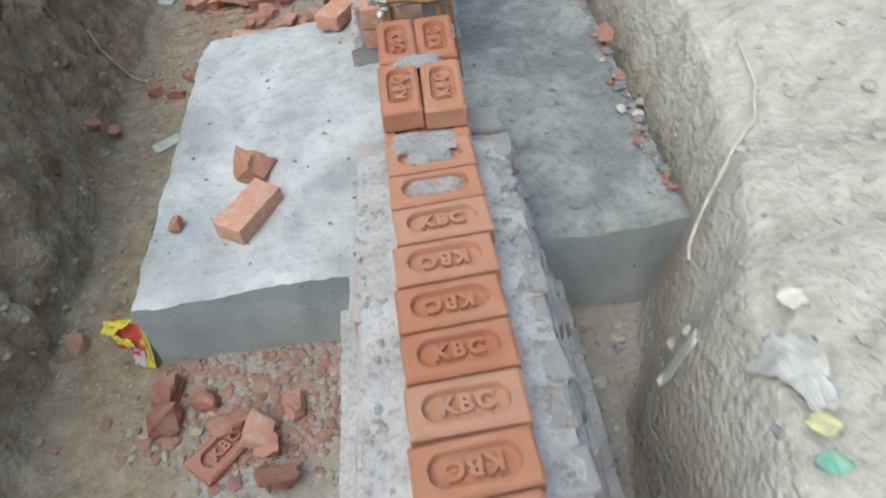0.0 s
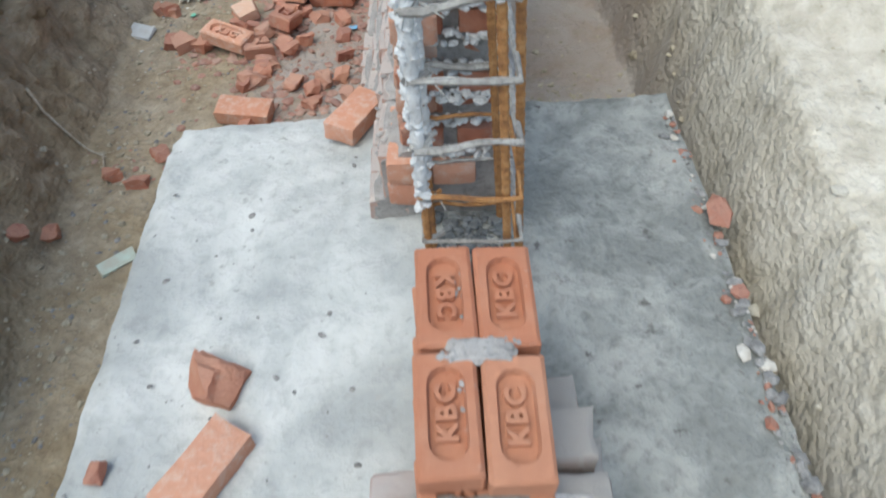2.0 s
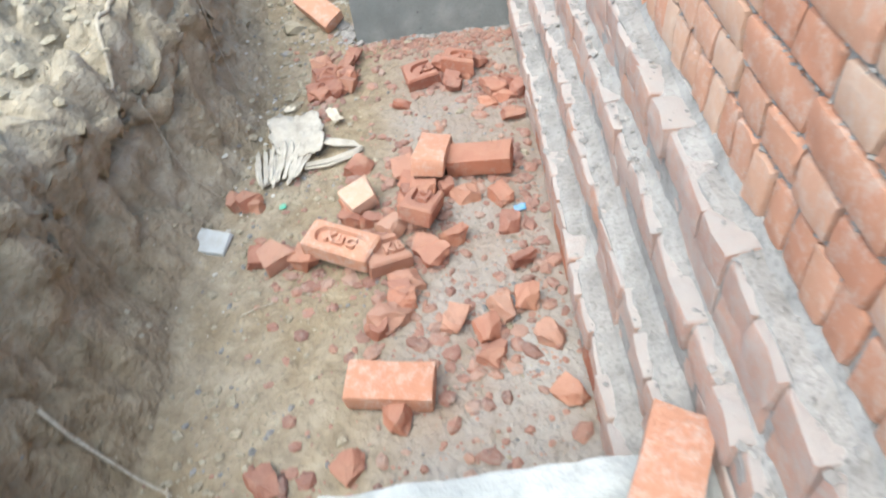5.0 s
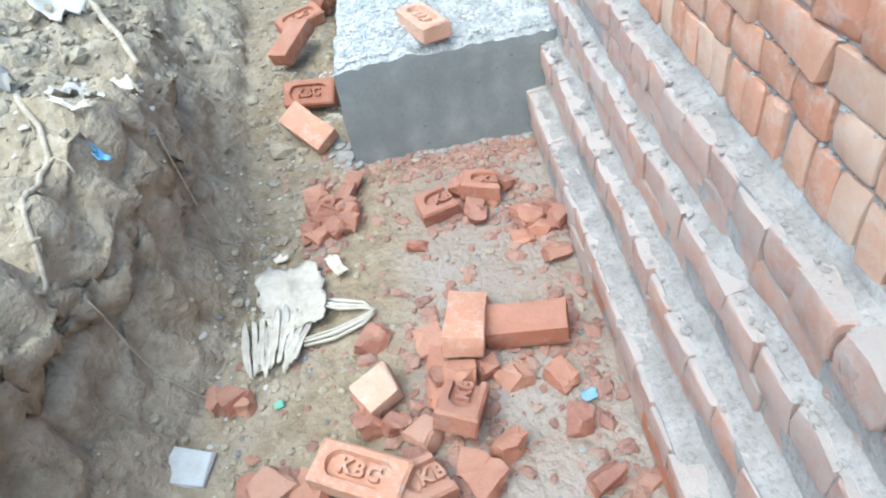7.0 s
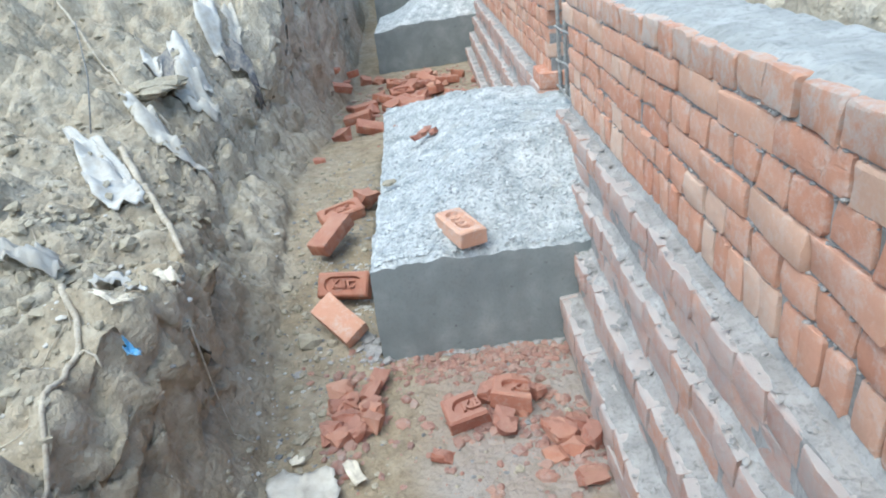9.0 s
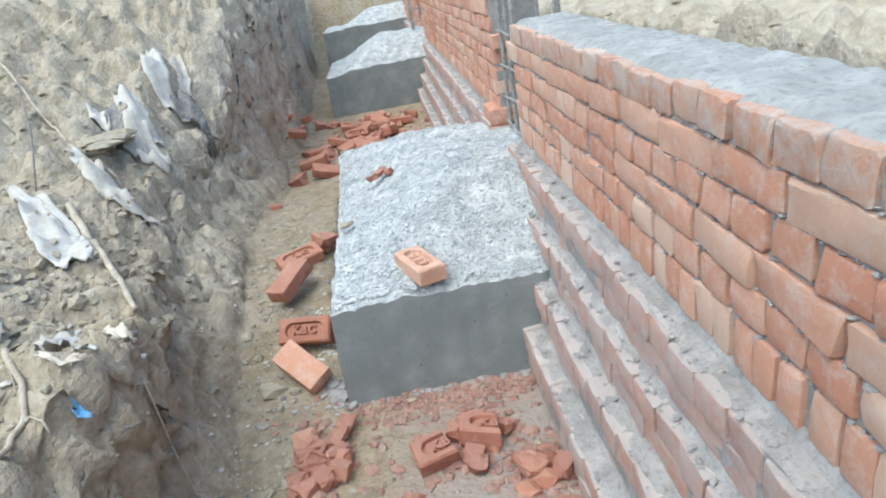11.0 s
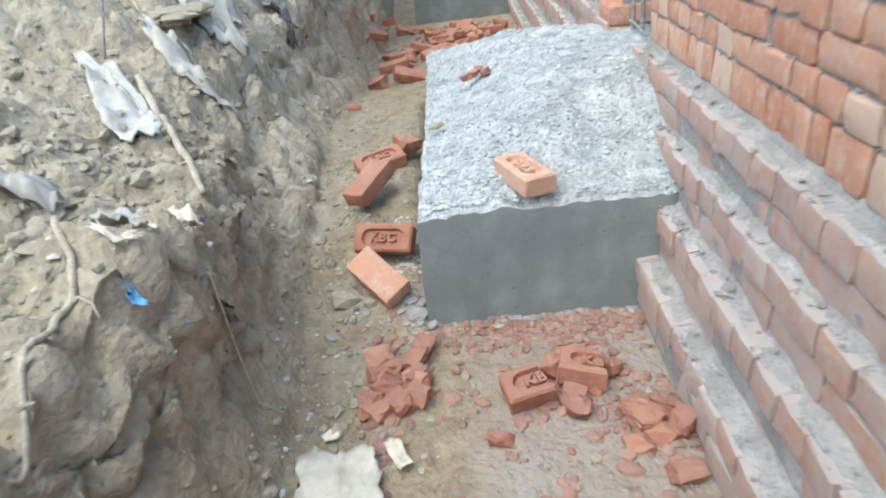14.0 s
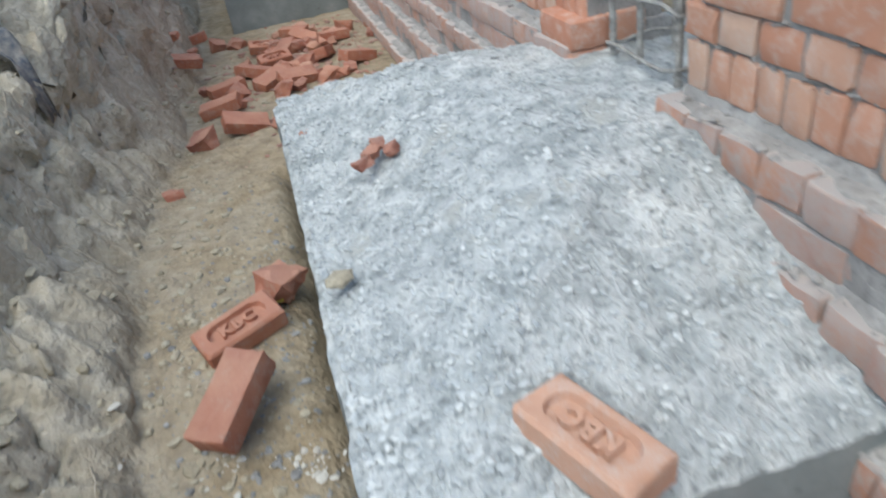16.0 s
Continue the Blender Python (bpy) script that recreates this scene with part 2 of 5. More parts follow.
def line(y, pts):
    """Piecewise linear through (y, value) rows."""
    return float(np.interp(y, [p[0] for p in pts], [p[1] for p in pts]))


def brick_data(name, sx, sy, sz, seed, wear=0.004, bev=0.006):
    """A worn brick block with soft, uneven edges and slightly lumpy faces, centred, as mesh data."""
    rng = random.Random(seed)
    half = Vector((sx / 2, sy / 2, sz / 2))
    bm = bmesh.new()
    bmesh.ops.create_cube(bm, size=2.0)
    bmesh.ops.subdivide_edges(bm, edges=list(bm.edges), cuts=3, use_grid_fill=True)
    corner = {}
    for v in bm.verts:
        key = tuple(1 if c > 0 else -1 for c in v.co)
        off = corner.setdefault(key, Vector((rng.uniform(-wear, wear), rng.uniform(-wear, wear), rng.uniform(-wear, wear) * 0.6)))
        p, inner = Vector(), Vector()
        r = bev * rng.uniform(0.6, 1.5)
        for k in range(3):
            c, h = v.co[k], half[k]
            p[k] = math.copysign(h if abs(c) > 0.9 else (h - bev * 1.25 if abs(c) > 0.4 else 0.0), c)
            inner[k] = max(-(h - r), min(h - r, p[k]))
        d = p - inner
        if sum(abs(q) > 1e-6 for q in d) > 1:
            p = inner + d.normalized() * r
        w = min(1.0, abs(v.co.x) + 0.001) * min(1.0, abs(v.co.y) + 0.001) * min(1.0, abs(v.co.z) + 0.001)
        lump = Vector((n3(p.x + seed, p.y, p.z, 26), n3(p.x, p.y + seed, p.z, 26), n3(p.x, p.y, p.z + seed, 26)))
        v.co = p + off * w + lump * wear * 0.9 + Vector((rng.uniform(-1, 1), rng.uniform(-1, 1), rng.uniform(-1, 1))) * wear * 0.16
    me = bpy.data.meshes.new(name)
    bm.to_mesh(me)
    bm.free()
    me.shade_smooth()
    me.set_sharp_from_angle(angle=radians(28))
    return me


def variants(name, sx, sy, sz, material, count=6, wear=0.004, bev=0.006):
    out = []
    for i in range(count):
        me = brick_data(name, sx, sy, sz, i * 7 + int(sx * 1000) + int(sy * 3000), wear, bev)
        me.materials.append(material)
        out.append(me)
    return out


def stamp_brick_data(name, material, sx=0.222, sy=0.108, sz=0.066):
    """A brick whose top has a rounded sunk panel with raised letters."""
    bm = bmesh.new()
    ch = 0.007
    hx, hy, hz = sx / 2, sy / 2, sz / 2

    def ring(x, y, z, r, k=5):
        pts = []
        for cx, cy, a0 in ((x - r, y - r, 0), (-x + r, y - r, 90), (-x + r, -y + r, 180), (x - r, -y + r, 270)):
            for i in range(k):
                a = radians(a0 + 90 * i / (k - 1))
                pts.append(bm.verts.new((cx + r * math.cos(a), cy + r * math.sin(a), z)))
        return pts
    fx, fy = 0.082, 0.033
    rings = [ring(hx - ch, hy - ch, -hz, 0.006), ring(hx, hy, -hz + ch, 0.008), ring(hx, hy, hz - ch, 0.008), ring(hx - ch, hy - ch, hz, 0.010),
             ring(fx, fy, hz, fy - 0.001), ring(fx - 0.004, fy - 0.004, hz - 0.016, fy - 0.005)]
    for a, b in zip(rings, rings[1:]):
        for i in range(len(a)):
            j = (i + 1) % len(a)
            bm.faces.new((a[i], a[j], b[j], b[i]))
    bm.faces.new(rings[-1])
    bm.faces.new(list(reversed(rings[0])))
    rng = random.Random(5)
    for v in bm.verts:
        if abs(v.co.x) > fx:
            v.co += Vector((rng.uniform(-1, 1), rng.uniform(-1, 1), 0)) * 0.0015
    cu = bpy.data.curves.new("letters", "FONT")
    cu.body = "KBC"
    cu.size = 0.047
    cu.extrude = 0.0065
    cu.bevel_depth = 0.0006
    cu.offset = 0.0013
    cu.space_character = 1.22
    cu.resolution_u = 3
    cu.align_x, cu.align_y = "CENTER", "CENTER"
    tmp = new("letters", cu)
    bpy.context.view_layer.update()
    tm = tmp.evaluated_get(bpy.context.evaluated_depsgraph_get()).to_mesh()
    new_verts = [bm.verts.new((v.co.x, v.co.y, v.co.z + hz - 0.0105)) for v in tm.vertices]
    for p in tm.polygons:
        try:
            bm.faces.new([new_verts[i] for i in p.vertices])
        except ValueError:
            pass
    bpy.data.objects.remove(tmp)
    bmesh.ops.recalc_face_normals(bm, faces=bm.faces[:])
    me = bpy.data.meshes.new(name)
    bm.to_mesh(me)
    bm.free()
    me.materials.append(material)
    return me


def broken_data(name, sx, sy, sz, seed, material):
    """A broken lump of brick: a block knocked off by slanted, jagged breaks, with some old faces left."""
    rng = random.Random(seed)
    bm = bmesh.new()
    bmesh.ops.create_cube(bm, size=1.0)
    for k in range(4):
        a, e = rng.uniform(0, 6.283), rng.uniform(-0.5, 0.9)
        d = Vector((math.cos(a) * math.cos(e), math.sin(a) * math.cos(e), math.sin(e)))
        hit = bmesh.ops.bisect_plane(bm, geom=bm.verts[:] + bm.edges[:] + bm.faces[:], plane_co=d * rng.uniform(0.34, 0.50), plane_no=d, clear_outer=True)
        rim = [g for g in hit["geom_cut"] if isinstance(g, bmesh.types.BMEdge)]
        if rim:
            bmesh.ops.holes_fill(bm, edges=rim)
    bmesh.ops.triangulate(bm, faces=bm.faces[:])
    bmesh.ops.subdivide_edges(bm, edges=[g for g in bm.edges if g.calc_length() > 0.35], cuts=2)
    bmesh.ops.triangulate(bm, faces=bm.faces[:])
    for v in bm.verts:
        v.co *= 1 + 0.12 * n3(v.co.x * 3 + seed, v.co.y * 3, v.co.z * 3)
        v.co = Vector((v.co.x * sx, v.co.y * sy, v.co.z * sz)) + Vector((rng.uniform(-1, 1), rng.uniform(-1, 1), rng.uniform(-1, 1))) * 0.06 * min(sx, sy, sz)
    me = bpy.data.meshes.new(name)
    bm.to_mesh(me)
    bm.free()
    me.materials.append(material)
    return me


# ---- the ground: trench floor, dug banks and open land, one sheet ----
LIP_L = [(-12, -1.35), (-4.4, -1.36), (-3.3, -1.38), (-2.4, -1.48), (-1.9, -1.50), (-1.5, -1.52), (-1.2, -1.50), (-0.9, -1.42), (-0.3, -1.40), (0.3, -1.48), (1.4, -1.56), (2.0, -1.58), (2.7, -1.50), (3.5, -1.56), (4.2, -1.46), (5, -1.52), (7, -1.6), (12, -1.8)]
TOP_L = [(-12, 0.95), (-3, 0.95), (-2.0, 0.72), (-1.2, 0.56), (-0.6, 0.58), (0.3, 0.62), (1.0, 0.80), (2.0, 1.0), (3, 1.25), (4, 1.5), (7, 1.7), (12, 1.8)]
FLOOR_L = [(-12, 0), (-0.25, 0.0), (0.1, 0.05), (0.5, 0.12), (0.8, 0.20), (1.6, 0.22), (3, 0.16), (5, 0.12), (12, 0.1)]
LIP_R = [(-12, 0.60), (-4.6, 0.60), (-4.3, 0.65), (-4.05, 0.72), (-3.75, 0.88), (-3.4, 0.93), (-2.6, 0.95), (-1.5, 1.0), (12, 1.05)]
TOP_R = [(-12, 0.66), (-4.4, 0.66), (-4.0, 0.62), (-3.7, 0.55), (-3.2, 0.55), (-2.5, 0.62), (-1.5, 0.80), (0, 0.9), (12, 0.95)]


def ground_z(x, y):
    """Height of the dug ground without its fine lumps."""
    ll, tl = line(y, LIP_L), line(y, TOP_L)
    lr, tr = line(y, LIP_R), line(y, TOP_R)
    if y > 13 and ll < x < lr:
        return 1.8 * smooth01((y - 13) / 1.0)
    run = 0.10 + 0.22 * smooth01((y + 0.1) / 0.6) * smooth01((3.2 - y) / 1.2)   # where the lip has slumped back
    if x < ll - run:
        return tl + min(0.5 + 1.1 * smooth01((y - 0.5) / 3.0), (0.24 + 0.25 * smooth01((y - 0.3) / 2.0)) * (ll - run - x))
    if x < ll + 0.16:
        f = line(y, FLOOR_L)
        u = (ll + 0.16 - x) / (run + 0.16)
        return f + (tl - f) * (0.45 * u + 0.55 * smooth01(u))
    if x > lr + 0.10:
        return tr + min(0.45, 0.33 * (x - lr - 0.10))
    if x > lr - 0.08:
        return tr * (0.4 * (x - lr + 0.08) / 0.18 + 0.6 * smooth01((x - lr + 0.08) / 0.18))
    rise = line(y, FLOOR_L) * smooth01((-0.80 - x) / 0.12) if y < 2.1 else line(y, FLOOR_L)
    return rise + 0.012 * n3(x, y, 0.3, 2.5)


def spaced(stops):
    out = []
    for a, b, step in stops:
        k = max(1, round((b - a) / step))
        out += [a + (b - a) * i / k for i in range(k)]
    return out + [stops[-1][1]]


GROUND = []


def on_ground(x, y):
    """The height of the finished ground under a place."""
    hit = GROUND[0].ray_cast(Vector((x, y, 4.0)), Vector((0, 0, -1)))
    return hit[0].z if hit[0] is not None else 0.0


def build_ground():
    xs = spaced([(-300, -40, 60), (-40, -8, 6), (-8, -3.5, 0.35), (-3.5, -2.4, 0.06), (-2.4, -1.70, 0.020), (-1.70, -1.16, 0.009), (-1.16, -0.15, 0.03), (-0.15, 0.3, 0.15),
                 (0.3, 0.66, 0.035), (0.66, 0.96, 0.009), (0.96, 2.2, 0.035), (2.2, 3.5, 0.08), (3.5, 8, 0.4), (8, 40, 6), (40, 300, 60)])
    ys = spaced([(-300, -40, 60), (-40, -9, 5), (-9, -5.2, 0.2), (-5.2, -1.9, 0.026), (-1.9, 1.6, 0.019), (1.6, 2.6, 0.026), (2.6, 7, 0.07), (7, 14, 0.25), (14, 40, 4), (40, 300, 60)])
    nx = len(xs)
    verts, soil = [], []
    for y in ys:
        ll, lr = line(y, LIP_L), line(y, LIP_R)
        # the banks wander with the bites of the spade
        for xg in xs:
            x = xg
            if xg < -0.5:
                x += (ll + 1.35) * smooth01((-0.5 - xg) / 0.6) * smooth01((xg + 8) / 5)
            elif xg > 0.35:
                x += (lr - 0.80) * smooth01((xg - 0.35) / 0.3) * smooth01((8 - xg) / 5)
            wob = 0.05 * n3(0.2, y, 1.0, 1.9) + 0.035 * n3(3.1, y, 4.0, 5.0)
            z = ground_z(x + (wob if x < -0.9 or x > 0.6 else 0), y)
            near = abs(x) < 6 and -9 < y < 14
            dx = 0.0
            if near:
                on_bank = max(smooth01((ll + 0.22 - x) / 0.2), smooth01((x - lr + 0.15) / 0.2))
                if x > 0:
                    rough_far = smooth01((y + 2.2) / 1.0)
                    zz = 0.25 * z
                    lump = 0.07 * n3(x, y, zz, 1.8) + (0.07 + 0.09 * rough_far) * abs(n3(x + 7, y, zz, 2.8)) + (0.03 + 0.075 * rough_far) * abs(n3(x, y + 3, zz, 5.5)) + (0.004 + 0.046 * rough_far) * abs(n3(x, y, zz, 12))
                else:
                    big_clod = smooth01(0.5 + 1.2 * n3(x + 2, y + 5, 0.7, 1.7))
                    lump = 0.10 * n3(x, y, z, 2.2) + 0.13 * abs(n3(x + 7, y, z, 4.2)) + (0.07 + 0.07 * big_clod) * abs(n3(x, y + 3, z, 9)) + (0.018 + 0.036 * big_clod) * abs(n3(x, y, z + 4, 16)) + 0.014 * abs(n3(x, y, z + 4, 27)) + 0.12 * smooth01((y - 0.4) / 0.8) * abs(n3(x + 1, y + 2, z, 5.5))
                face = smooth01((ll + 0.20 - x) / 0.12) * smooth01((x - ll + 0.18) / 0.1)
                dx = face * (0.08 * n3(1.7, y, z * 0.6, 2.6) + 0.06 * abs(n3(5.7, y, z * 0.6, 6.0)) + 0.05 * abs(n3(7.7, y, z, 9.0)) + 0.035 * n3(2.7, y, z, 16.0) + 0.014 * n3(2.7, y, z, 34.0))
                up = (z - line(y, FLOOR_L)) / max(0.3, line(y, TOP_L) - line(y, FLOOR_L))
                bite = smooth01((y + 2.4) / 0.8) * (0.75 + 0.6 * n3(0.4, y, 6.1, 2.3))
                dx += face * bite * (0.06 * smooth01((up - 0.55) / 0.25) - 0.06 * smooth01(up / 0.12) * smooth01((0.6 - up) / 0.25))
                ridge = abs(n3(x * 0.9, y, z + 9, 8.0))
                z += on_bank * (lump - (0.2 * max(0, 0.18 - ridge) if x < 0 else 0)) + (1 - on_bank) * (0.010 * n3(x, y, 2, 9) + 0.006 * n3(x, y, 5, 26))
            verts.append((x + dx, y, z))
            right = smooth01((x - lr + 0.09) / 0.14)
            floor = smooth01((x - ll - 0.05) / 0.2) * (1 - right)
            top = smooth01((ll - 0.05 - x) / 0.25)
            gap = smooth01((y + 2.3) / 0.2) * smooth01((-y) / 0.15) + smooth01((-3.72 - y) / 0.05)
            near_wall = smooth01((x + 0.85) / 0.3) * (1 - right)
            # left face turns sandier with y: the light on its far part, as colour
            s = 0.04 * floor + (0.95 - 0.40 * smooth01((y + 2.2) / 1.0)) * right + (0.44 * top + (0.34 + 0.10 * smooth01((y - 0.5) / 0.8)) * (1 - top) * (1 - floor) * (1 - right) * (1 + 0.35 * smooth01((y - 0.3) / 0.6))) * smooth01((y + 2.2) / 1.4) + (0.10 * near_wall * min(1, gap) if y < 0 else 0)
            grey = 0.65 * near_wall * smooth01((-1.5 - y) / 0.5) + 0.40 * near_wall * (y < 0) + 0.15 * floor
            soil.append((s, 0.85 * near_wall * min(1.0, gap), min(1, grey)))
    faces = [(j * nx + i, j * nx + i + 1, (j + 1) * nx + i + 1, (j + 1) * nx + i) for j in range(len(ys) - 1) for i in range(nx - 1)]
    me = bpy.data.meshes.new("ground")
    me.from_pydata(verts, [], faces)
    at = me.color_attributes.new("soil", "FLOAT_COLOR", "POINT")
    at.data.foreach_set("color", [c for s in soil for c in (*s, 1.0)])
    me.materials.append(EARTH)
    me.shade_smooth()
    GROUND.append(BVHTree.FromPolygons(verts, faces))
    return tagged(new("ground", me), "dug grey-brown silt of a foundation trench and its banks", "ground", kind="structure")


build_ground()

# ---- concrete footings ----


def footing(name, x0, x1, y0, y1, ztop, label, top_mat, right_mat=None, side_mat=CONCRETE_SHADED_SIDE, rough=0.012, depth=0.5, step=0.022, skew=0.0, batter=0.015):
    """A cast footing block with an uneven, hand-floated top; ztop(x, y) gives the top's height."""
    nx, ny = max(4, round((x1 - x0) / step)), max(4, round((y1 - y0) / step))
    verts, faces, mats = [], [], []
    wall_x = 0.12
    for j in range(ny + 1):
        for i in range(nx + 1):
            u, v = i / nx, j / ny
            x, y = x0 + (x1 - x0) * u, y0 + (y1 - y0) * v
            z = ztop(x, y)
            edge = min(u, 1 - u) * (x1 - x0)
            edge = min(edge, min(v, 1 - v) * (y1 - y0))
            z -= 0.014 * (1 - smooth01(edge / 0.035))
            z += rough * (0.9 * n3(x, y, 1, 4.0) + 0.6 * n3(x, y, 7, 13.0) + 0.5 * n3(x, y, 3, 32.0))
            ex = 0.010 * n3(y, 3.3, 0.5, 6) + 0.006 * n3(y, 1.3, 0.5, 21)
            ey = 0.010 * n3(x, 4.3, 0.5, 6) + 0.005 * n3(x, 1.9, 0.5, 21)
            if i in (0, nx):
                x += ex
            if j in (0, ny):
                y += ey
            cut = 0.05
            if u * (x1 - x0) < cut and v * (y1 - y0) > (y1 - y0) - cut:
                x += (cut - u * (x1 - x0)) * 0.5
            verts.append((x, y + skew * (x - x0), z))
    for j in range(ny):
        for i in range(nx):
            a = j * (nx + 1) + i
            faces.append((a, a + 1, a + nx + 2, a + nx + 1))
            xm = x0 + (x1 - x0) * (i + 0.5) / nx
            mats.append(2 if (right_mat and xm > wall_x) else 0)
    # sides in rows, slightly battered and with the marks of the soil or boards
    loop = [i for i in range(nx + 1)] + [j * (nx + 1) + nx for j in range(1, ny + 1)] + [ny * (nx + 1) + i for i in range(nx - 1, -1, -1)] + [j * (nx + 1) for j in range(ny - 1, 0, -1)]
    prev = loop
    cx, cy = (x0 + x1) / 2, (y0 + y1) / 2
    rows = 8
    for r in range(1, rows + 1):
        cur = []
        for k in loop:
            x, y, z = verts[k]
            f = r / rows
            zz = z + (-0.06 - z) * f
            push = batter * f + 0.006 * n3(x, y, zz, 7) + 0.003 * n3(x, y, zz, 30)
            sx = push if abs(x - x1) < 0.04 else (-push if abs(x - x0) < 0.04 else 0)
            sy = push if abs(y - y1) < 0.05 + abs(skew) else (-push if abs(y - y0) < 0.05 + abs(skew) else 0)
            verts.append((x + sx, y + sy, zz))
            cur.append(len(verts) - 1)
        for k in range(len(loop)):
            q = (k + 1) % len(loop)
            faces.append((prev[q], prev[k], cur[k], cur[q]))
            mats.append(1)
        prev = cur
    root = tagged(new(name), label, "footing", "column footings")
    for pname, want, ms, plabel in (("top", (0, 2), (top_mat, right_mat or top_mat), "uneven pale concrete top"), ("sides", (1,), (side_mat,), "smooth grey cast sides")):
        sel = [(f, q) for f, q in zip(faces, mats) if q in want]
        used = sorted({i for f, _ in sel for i in f})
        at = {k: i for i, k in enumerate(used)}
        me = bpy.data.meshes.new(pname)
        me.from_pydata([verts[k] for k in used], [], [tuple(at[i] for i in f) for f, _ in sel])
        for m in ms:
            me.materials.append(m)
        me.polygons.foreach_set("material_index", [1 if q == 2 else 0 for _, q in sel])
        me.shade_smooth()
        me.set_sharp_from_angle(angle=radians(50))
        ob = new(pname, me)
        ob.parent = root
        tagged(ob, plabel)
    return root


def top_one(x, y):
    return 0.335 + 0.058 * x + 0.10 * math.exp(-((x - 0.1) ** 2 + (y + 2.95) ** 2) / 0.18) * 0.8


def sloped(xc, yc, base, rise, half):
    def f(x, y):
        d = max(abs(x - xc), abs(y - yc) * 0.9)
        return base + rise * (1 - smooth01((d - 0.28) / (half - 0.28)))
    return f


def slope_two(x, y):
    return sloped(0.08, 1.0, 0.395, 0.262, 0.98)(x, y) + 0.10 * smooth01((y - 1.2) / 0.8) * smooth01((0.2 - x) / 0.5)


footing("concrete_footing", -0.825, 0.86, -3.755, -2.235, top_one, "pale cast concrete footing with a floated grey top", CONCRETE_SMOOTH, CONCRETE_GREY, CONCRETE_PALE_SIDE, 0.015)
footing("concrete_footing", -0.85, 1.1, 0.0, 2.03, slope_two, "grey concrete footing heaped to a rough stony slope", CONCRETE_ROUGH, None, CONCRETE_SHADED_SIDE, 0.022)
footing("concrete_footing", -1.07, 1.0, 5.55, 7.4, sloped(0.0, 6.45, 0.58, 0.30, 1.0), "grey concrete footing with a pale sloping top, farther along the trench", CONCRETE_ROUGH, None, CONCRETE_SHADED_SIDE, 0.02, step=0.05)
footing("concrete_footing", -1.25, 1.0, 9.8, 11.6, sloped(0.0, 10.7, 0.86, 0.25, 0.95), "far grey concrete footing with a pale top", CONCRETE_ROUGH, None, CONCRETE_SHADED_SIDE, 0.02, step=0.08)

# ---- brick walls on stepped footings ----
LEDGE = [(-0.050, 0.648), (-0.085, 0.487), (-0.138, 0.325), (-0.200, 0.163)]   # outer edge and height of each step
FACE = 0.012
WALL_TOP = 1.155
BACK = 0.262
V_HEAD = variants("brick", 0.10, 0.1045, 0.0705, BRICK, 14, 0.0058, 0.0062)
V_STRETCH = variants("brick", 0.10, 0.2185, 0.0705, BRICK, 14, 0.0058, 0.0062)
V_SOLD = variants("brick", 0.10, 0.0665, 0.099, BRICK, 14, 0.0058, 0.0062)
V_TOPH = variants("brick", 0.236, 0.1045, 0.072, BRICK_CAP, 12, 0.007, 0.006)
S_HEAD = variants("brick", 0.11, 0.1105, 0.077, BRICK_STEP, 10, 0.007, 0.005)
S_STRETCH = variants("brick", 0.11, 0.220, 0.077, BRICK_STEP, 10, 0.007, 0.005)
S_RED = variants("brick", 0.11, 0.220, 0.077, BRICK_RED, 6, 0.006, 0.008)
G_HEAD = variants("brick", 0.11, 0.103, 0.074, BRICK_GREY, 8, 0.008, 0.010)
G_STRETCH = variants("brick", 0.11, 0.216, 0.074, BRICK_GREY, 8, 0.008, 0.010)
PIECES = []   # (data, x, y, z, parent, turn), laid at the end


def profile_core(name, y0, y1, profile, material, label, step=0.05, jitter=0.006):
    """A mortar and rubble core: a cross-section run along the wall, with uneven beds."""
    k = max(2, round((y1 - y0) / step))
    m = len(profile)
    verts = []
    for j in range(k + 1):
        y = y0 + (y1 - y0) * j / k
        for x, z in profile:
            verts.append((x + jitter * 0.7 * n3(x, y, z, 14), y, z + (jitter * n3(x, y, z + 5, 11) + jitter * 0.6 * n3(x, y, z, 40)) * (z > 0.02)))
    faces = [(j * m + i, j * m + (i + 1) % m, (j + 1) * m + (i + 1) % m, (j + 1) * m + i) for j in range(k) for i in range(m)]
    faces += [tuple(range(m - 1, -1, -1)), tuple(k * m + i for i in range(m))]
    ob = link_mesh(name, verts, faces, material)
    return tagged(ob, label, "wall", kind="structure")


